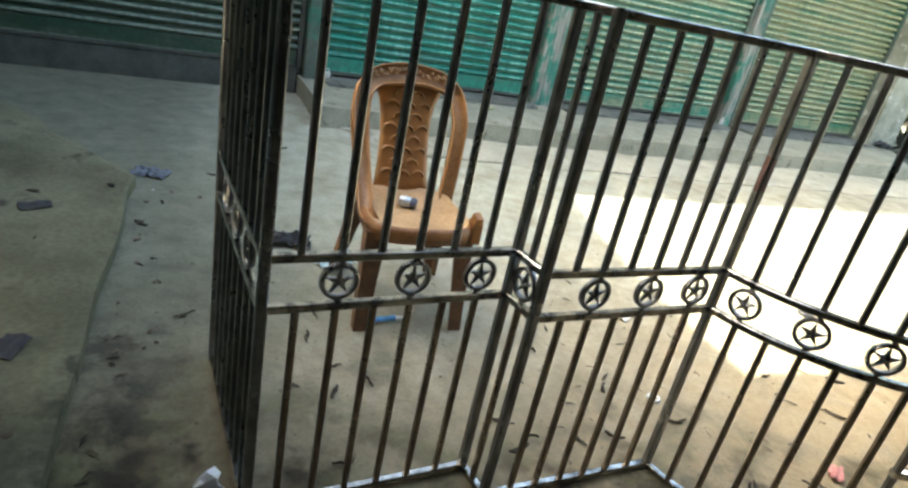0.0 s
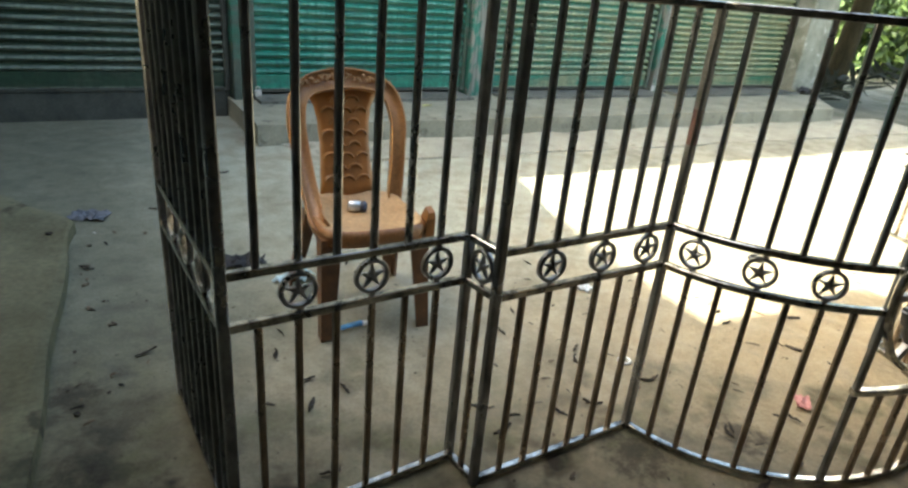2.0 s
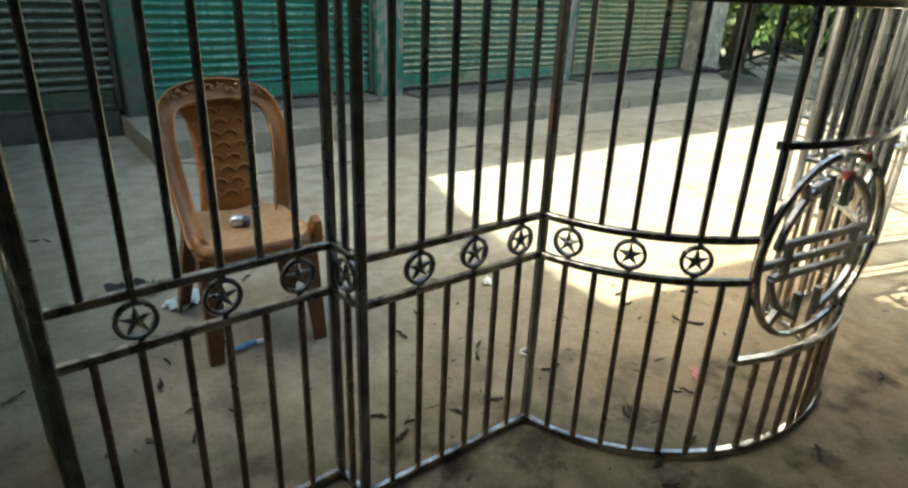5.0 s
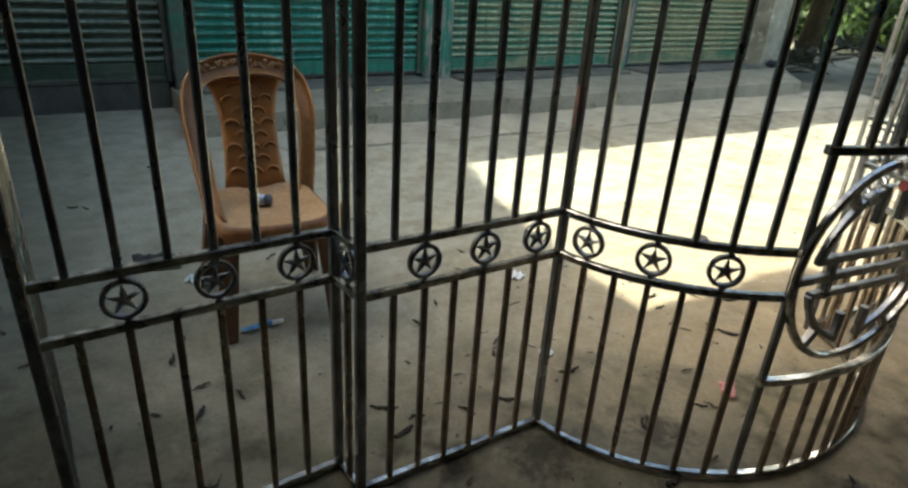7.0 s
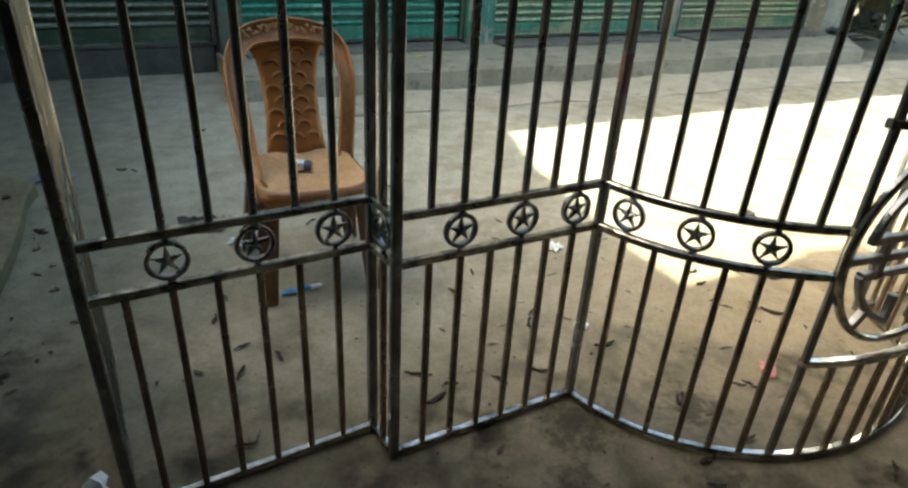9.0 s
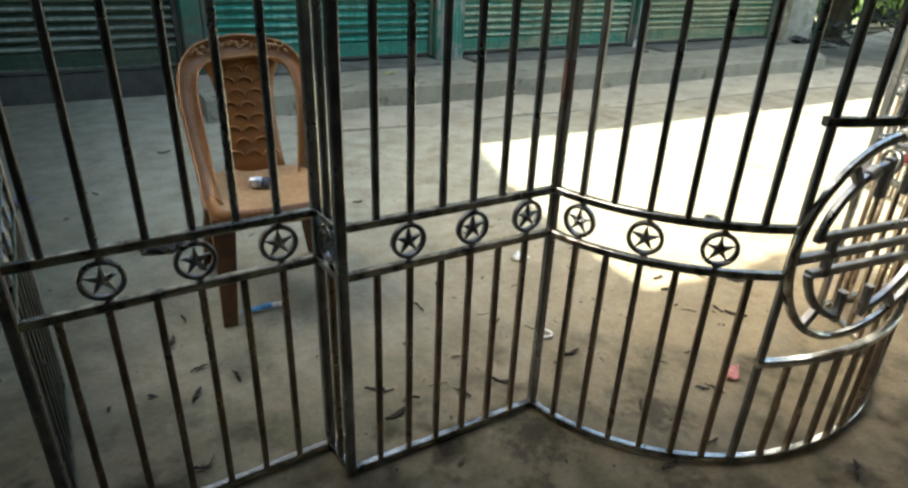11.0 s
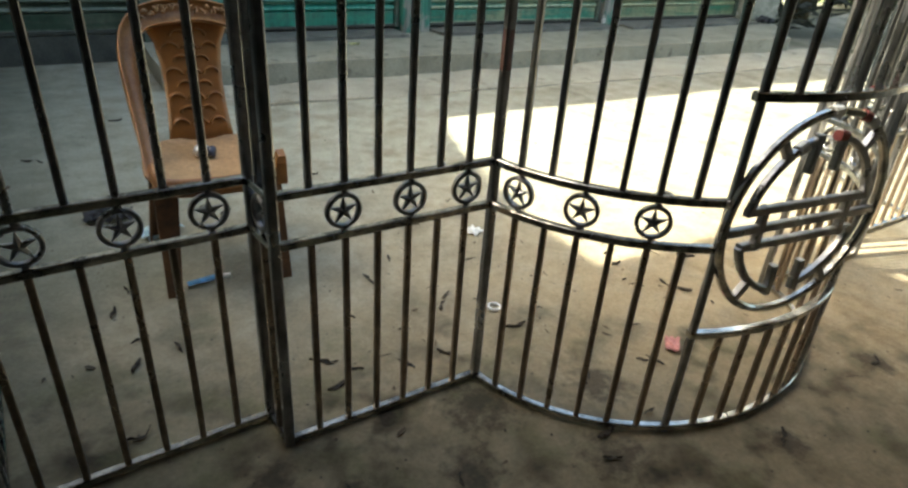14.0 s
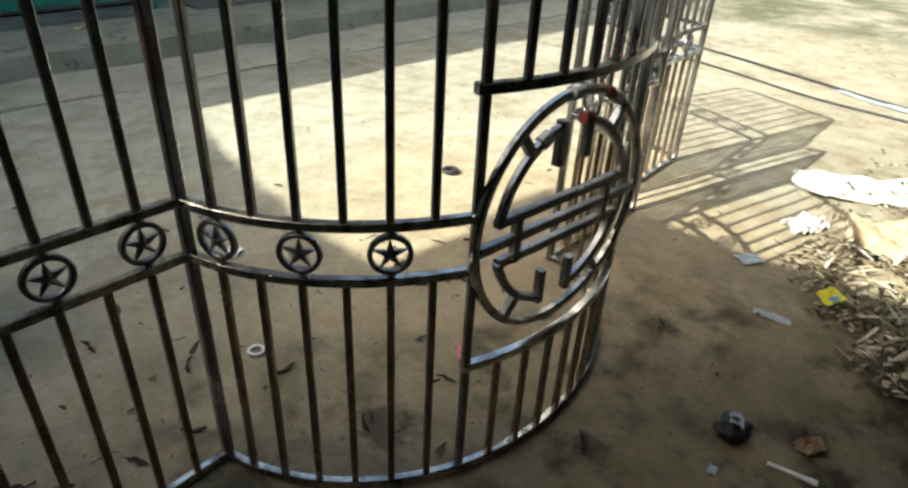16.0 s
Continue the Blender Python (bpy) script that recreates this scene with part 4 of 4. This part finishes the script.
single("bottle_cap", ring_bm(0.036, 0.016, 0.020, 20), BLACK, "dark rubber ring lying in the sun", "ring", pose(0.985, 0.902, 0.011, 90, 0, 0), True)
crumple("pink_scrap", 0.085, 0.05, 0.02, PINK, "faded pink plastic scrap inside the bow", "scrap", pose(-0.132, -0.08, 0, 0, 0, 40), 33, 6)
crumple("red_scrap", 0.05, 0.025, 0.012, PINK, "small red plastic scrap on the earth", "scrap", pose(-0.308, -0.794, 0, 0, 0, 70), 35, 5)


def hose(name, pts, r, mat, label):
    return single(name, sweep(catmull(pts, 8), circle_section(r, 8)), mat, label, "hose", None, True, "hoses")


hose("hose", [(5.6, 2.2, 0.01), (5.16, 0.93, 0.01), (4.75, -0.02, 0.01), (4.41, -0.82, 0.01), (4.1, -2.2, 0.01)], 0.011, BLACK, "thin black hose across the sunlit yard")
hose("hose", [(4.9, 1.9, 0.009), (4.54, 0.75, 0.009), (4.175, -0.12, 0.009), (4.03, -0.86, 0.009), (3.8, -2.2, 0.009)], 0.009, BLACK, "thin black hose across the sunlit yard")
crumple("film_strip", 1.5, 0.12, 0.012, plain("pale_blue_clear_film", (0.36, 0.43, 0.47), 0.3, 0, 0.1, 6), "strip of pale clear plastic film beside a hose", "plastic film", pose(4.27, -1.02, 0.0, 0, 0, 66), 45, 24, 1.5, True)


# ---- scattered scraps and the rubbish heap ----
def flake(bm, x, y, z, ln, w, yaw, curl, tilt=0.0, t=0.0015):
    m = pose(x, y, z, 0, tilt, math.degrees(yaw))
    j = math.sin(x * 311 + y * 173)
    prof = [(-0.5, 0.3 + 0.25 * j, 0.0), (-0.2 + 0.15 * j, 1.0, curl), (0.2 + 0.1 * j, 0.7 - 0.35 * j, curl * (0.5 + 0.5 * j)), (0.5, 0.25 - 0.15 * j, 0.0)]
    up = [[m @ Vector((a * ln, s * w / 2 * b, c * ln + t)) for s in (-1, 1)] for a, b, c in prof]
    lo = [[m @ Vector((a * ln, s * w / 2 * b, c * ln)) for s in (-1, 1)] for a, b, c in prof]
    vs = [[bm.verts.new(q) for q in (u[0], u[1], d[1], d[0])] for u, d in zip(up, lo)]
    for a, b in zip(vs, vs[1:]):
        for i in range(4):
            bm.faces.new((a[i], a[(i + 1) % 4], b[(i + 1) % 4], b[i]))


DEADLEAF = plain("rotten_leaf", (0.042, 0.031, 0.02), 0.8, 0, 0.4, 60)


def leaf_mesh(seed):
    """A torn, curled dead leaf about 6 cm long."""
    r = random.Random(seed)
    bm = bmesh.new()
    rows, bend, kink = [], r.uniform(-1.6, 1.6), r.uniform(-0.25, 0.25)
    for i in range(8):
        f = i / 7 - 0.5
        w = 0.001 + 0.0058 * (1 - 4 * f * f) * r.uniform(0.1, 1.3)
        cx, cy, cz = 0.062 * f, 0.05 * bend * f * f + 0.02 * kink * math.sin(9 * f), 0.002 + 0.016 * r.uniform(0.0, 1.0) * abs(f)
        rows.append([Vector((cx, cy + q * w, cz + up)) for q, up in ((-1, 0.004), (0, 0.0), (1, 0.003 * r.uniform(0, 2)), (1, -0.0016), (0, -0.0016), (-1, 0.0022))])
    return mesh_of("dead_leaf", loft(rows), DEADLEAF)


LEAF_MESHES = [leaf_mesh(60 + k) for k in range(6)]
rnd = random.Random(21)
WITHIN = [(-1.29, 0.43), (-1.205, 0.34), (-1.04, 0.28), (-1.28, 0.285), (-0.893, 0.266), (-0.76, 0.52), (-0.766, 0.945), (-1.67, 0.71), (-1.775, 0.815), (-1.83, 1.02), (-1.85, 0.34), (-1.27, 1.695), (-1.81, 0.67), (-0.70, 1.99), (-0.576, 0.28), (-1.765, 1.158), (-0.918, 0.825), (-1.26, 0.405), (-1.53, 3.37), (-1.98, 2.73), (-2.04, 2.77)]
AROUND = [(0.13, 0.46), (-0.295, -0.09), (-0.56, -0.06), (-0.48, -0.28), (0.196, 0.237), (0.224, 0.171), (-1.147, -0.213), (-1.416, -0.112), (-0.725, -0.362), (-2.258, 1.215), (-2.415, 2.05), (0.177, 0.552), (0.485, 0.361), (-0.2, -0.565), (-0.671, -0.285), (-0.526, -0.053), (-0.26, -0.113), (0.236, -0.175), (0.474, -0.515), (0.259, -1.04)]
for lx, ly in WITHIN + AROUND:
    lf = put("dead_leaf", rnd.choice(LEAF_MESHES), None, pose(lx, ly, 0.0, 0, 0, rnd.uniform(0, 360)) @ Matrix.Scale(rnd.uniform(0.8, 1.45), 4))
    tagged(lf, "curled dark dead leaf lying on the trodden earth", "leaf", "dead leaves on the ground")
# thin sheets added as the dark patches of the slab
for lx, ly, yaw in ((-2.84, 2.10, 20), (-2.77, 0.98, 70)):
    crumple("stain_sheet", 0.13, 0.08, 0.008, BLACKCLOTH, "thin black sheet standing in for a dark patch on the slab", "rag", pose(lx, ly, 0.064, 0, 0, yaw), lx, 6, 1.0)

rnd = random.Random(11)
bm = bmesh.new()
for i in range(150):
    x, y = rnd.uniform(-2.9, 2.2), rnd.gauss(0.6, 1.0)
    if y > 3.4 or y < -1.6 or (x < -2.42 and y < 2.6):
        continue
    if rnd.random() < 0.3:
        x, y = rnd.gauss(-0.6, 0.8), rnd.gauss(0.45, 0.5)
    flake(bm, x, y, 0.002, rnd.uniform(0.006, 0.03) if rnd.random() < 0.6 else rnd.uniform(0.03, 0.07), rnd.uniform(0.003, 0.013), rnd.uniform(0, 6.3), rnd.uniform(0.0, 0.10))
for i in range(60):
    # a thin scatter over the sunlit yard
    flake(bm, rnd.uniform(2.2, 7.0), rnd.uniform(-1.6, 2.4), 0.002, rnd.uniform(0.02, 0.09), rnd.uniform(0.006, 0.02), rnd.uniform(0, 6.3), rnd.uniform(0.0, 0.12))
for i in range(70):
    # swept up against the slab's edge, and strewn over the slab
    f = rnd.random()
    ex, ey = -2.72 + 0.28 * f, -0.8 + 3.3 * f
    if i % 3:
        flake(bm, ex + 0.04 + abs(rnd.gauss(0, 0.09)), ey, 0.002, rnd.uniform(0.01, 0.05), rnd.uniform(0.008, 0.022), rnd.uniform(0, 6.3), rnd.uniform(0.02, 0.2))
    else:
        flake(bm, ex - rnd.uniform(0.1, 0.9), ey, 0.066, rnd.uniform(0.015, 0.07), rnd.uniform(0.01, 0.035), rnd.uniform(0, 6.3), rnd.uniform(0.0, 0.05))
tagged(part("leaf_scraps", bm, FLECKS), "dark dry leaf scraps and metal bits scattered on the earth", "scraps", kind="stuff")

bm = bmesh.new()
for i in range(4600):
    x, y = 0.62 + abs(rnd.gauss(0, 0.95)), rnd.uniform(-2.0, -0.62)
    edge = -0.76 - 0.42 * max(0, 1.25 - x) / 0.6
    clump = noise.noise(Vector((x * 3.2, y * 3.2, 7)))
    if y > edge + rnd.gauss(0, 0.05) or x > 3.4 or clump < rnd.uniform(-0.7, 0.05) or ((x - 1.82) / 0.26) ** 2 + ((y + 0.98) / 0.19) ** 2 < 1:
        continue
    depth = min(1, (edge - y) / 0.25 + 0.15)
    small = rnd.random() < 0.65
    flake(bm, x, y, 0.003 + rnd.uniform(0, 0.05) * depth, rnd.uniform(0.012, 0.05) if small else rnd.uniform(0.05, 0.15), rnd.uniform(0.006, 0.026) if small else rnd.uniform(0.005, 0.02), rnd.uniform(0, 6.3), rnd.uniform(0, 0.2), rnd.uniform(-22, 22))
tagged(part("rubbish_heap", bm, LITTER), "heap of straw, dry leaves and wood chips at the yard edge", "rubbish", kind="stuff")


# ---- trees and bushes beyond the shops ----
def leaf_cloud(bm, centre, radii, count, size, rnd):
    for i in range(count):
        d = Vector((rnd.gauss(0, 1), rnd.gauss(0, 1), rnd.gauss(0, 1))).normalized() * rnd.uniform(0.45, 1.0)
        d *= 1 + 0.3 * noise.noise(d * 2 + Vector(centre))
        p = Vector(centre) + Vector((d.x * radii[0], d.y * radii[1], d.z * radii[2]))
        if p.z < 0.05:
            continue
        m = pose(p.x, p.y, p.z, rnd.uniform(-70, 70), rnd.uniform(-70, 70), rnd.uniform(0, 360))
        s = size * rnd.uniform(0.6, 1.4)
        vs = [bm.verts.new(m @ Vector(q)) for q in ((-s, 0, 0), (0, -0.4 * s, 0.08 * s), (s, 0, 0), (0, 0.4 * s, 0.08 * s))]
        bm.faces.new(vs)


def tree(x, y, lean, height, label, seed, crown=True):
    r = random.Random(seed)
    e = thing("tree", label, "tree", "", Matrix.Translation((x, y, 0)))
    path = catmull([(0, 0, -0.1), (lean[0] * 0.25, lean[1] * 0.25, height * 0.3), (lean[0] * 0.6, lean[1] * 0.6, height * 0.65), (lean[0], lean[1], height)], 6)
    n = len(path)
    part("trunk", sweep(path, circle_section(0.19, 10), (0, 1, 0), scale=[(1.15 - 0.6 * i / n, 1.15 - 0.6 * i / n) for i in range(n)]), BARK, e, "leaning brown trunk", smooth=True)
    for k in range(13):
        a = r.uniform(0, 6.3)
        c = (lean[0] + 2.6 * math.cos(a), lean[1] + 2.6 * math.sin(a), height + r.uniform(-0.4, 1.0))
        part("limb", sweep([(lean[0] * 0.9, lean[1] * 0.9, height * 0.92), c], circle_section(0.05, 5), (0.1, 1, 0)), BARK, e)
    # crown out of view, spread wide to shade the trunk and ground beyond
    bm = bmesh.new()
    for k in range(34):
        a = r.uniform(0, 6.3)
        d = r.uniform(0.4, 4.2)
        leaf_cloud(bm, (lean[0] + d * math.cos(a), lean[1] + d * math.sin(a), height + r.uniform(-0.5, 1.6) - 0.16 * d), (1.0, 1.0, 0.6), 260, 0.13, r)
    part("crown", bm, LEAVES, e)
    return e


tree(10.75, 6.0, (1.15, 0.2), 4.6, "leaning brown tree trunk beside the shop row", 3)


def bush(x, y, radii, label, seed, count=1100, size=0.09):
    r = random.Random(seed)
    e = thing("bush", label, "bush", "bushes beyond the yard", Matrix.Translation((x, y, 0)))
    for k in range(7):
        a = r.uniform(0, 6.3)
        part("stem", sweep([(0, 0, 0), (0.5 * radii[0] * math.cos(a), 0.5 * radii[1] * math.sin(a), radii[2] * r.uniform(0.6, 1.2))], circle_section(0.025, 5), (0.1, 1, 0)), BARK, e)
    bm = bmesh.new()
    for k in range(9):
        c = (r.uniform(-0.6, 0.6) * radii[0], r.uniform(-0.6, 0.6) * radii[1], r.uniform(0.2, 1.2) * radii[2])
        leaf_cloud(bm, c, tuple(q * 0.55 for q in radii), count // 9 * 2, size, r)
    part("crown", bm, LEAVES, e)


for i, (bx, by, br) in enumerate([(17, 9.5, (2.0, 1.6, 1.3)), (20, 7.0, (2.2, 2.0, 1.5)), (24, 12, (3.0, 2.5, 2.2)), (26, 7, (3.0, 2.5, 2.4)), (21, 15, (3, 3, 2.6)), (29, 2.5, (3.2, 3, 2.6)), (13.0, 10.5, (1.6, 1.5, 1.6)), (16.5, 14.5, (3.0, 2.5, 3.4)), (22, 17, (3.4, 3, 4.2)), (16.5, 7.2, (1.6, 1.4, 1.0)), (18.5, 4.5, (2.0, 1.6, 1.3)), (19.5, 2.0, (2.0, 1.6, 1.3)), (27, 13, (3.4, 3, 4.2)), (30, -3, (3, 3, 2.4))]):
    bush(bx, by, br, "green leafy bush in the sun beyond the yard", 40 + i, 1500, 0.14)

# dry palm frond dropped at the platform's end
e = thing("palm_frond", "dark dry palm frond dropped at the platform end", "palm leaf", "", pose(8.45, 4.66, 0.14, 12, -14, -28) @ Matrix.Scale(1.6, 4))
part("frond_stem", sweep(catmull([(-0.6, 0, 0.02), (0, 0.03, 0.10), (0.6, 0, 0.16)], 5), circle_section(0.016, 6)), DRYLEAF, e)
rnd = random.Random(8)
for i in range(46):
    x = -0.5 + 1.1 * i / 46
    bm = bmesh.new()
    flake(bm, x + 0.05, (0.16 if i % 2 else -0.16), 0.06 + 0.07 * (x + 0.5) + rnd.uniform(-0.03, 0.05), rnd.uniform(0.28, 0.42), 0.06, (1.1 if i % 2 else -1.1) + rnd.uniform(-0.3, 0.3), rnd.uniform(-0.1, 0.15), rnd.uniform(-25, 25))
    part("leaflet", bm, DRYLEAF, e)
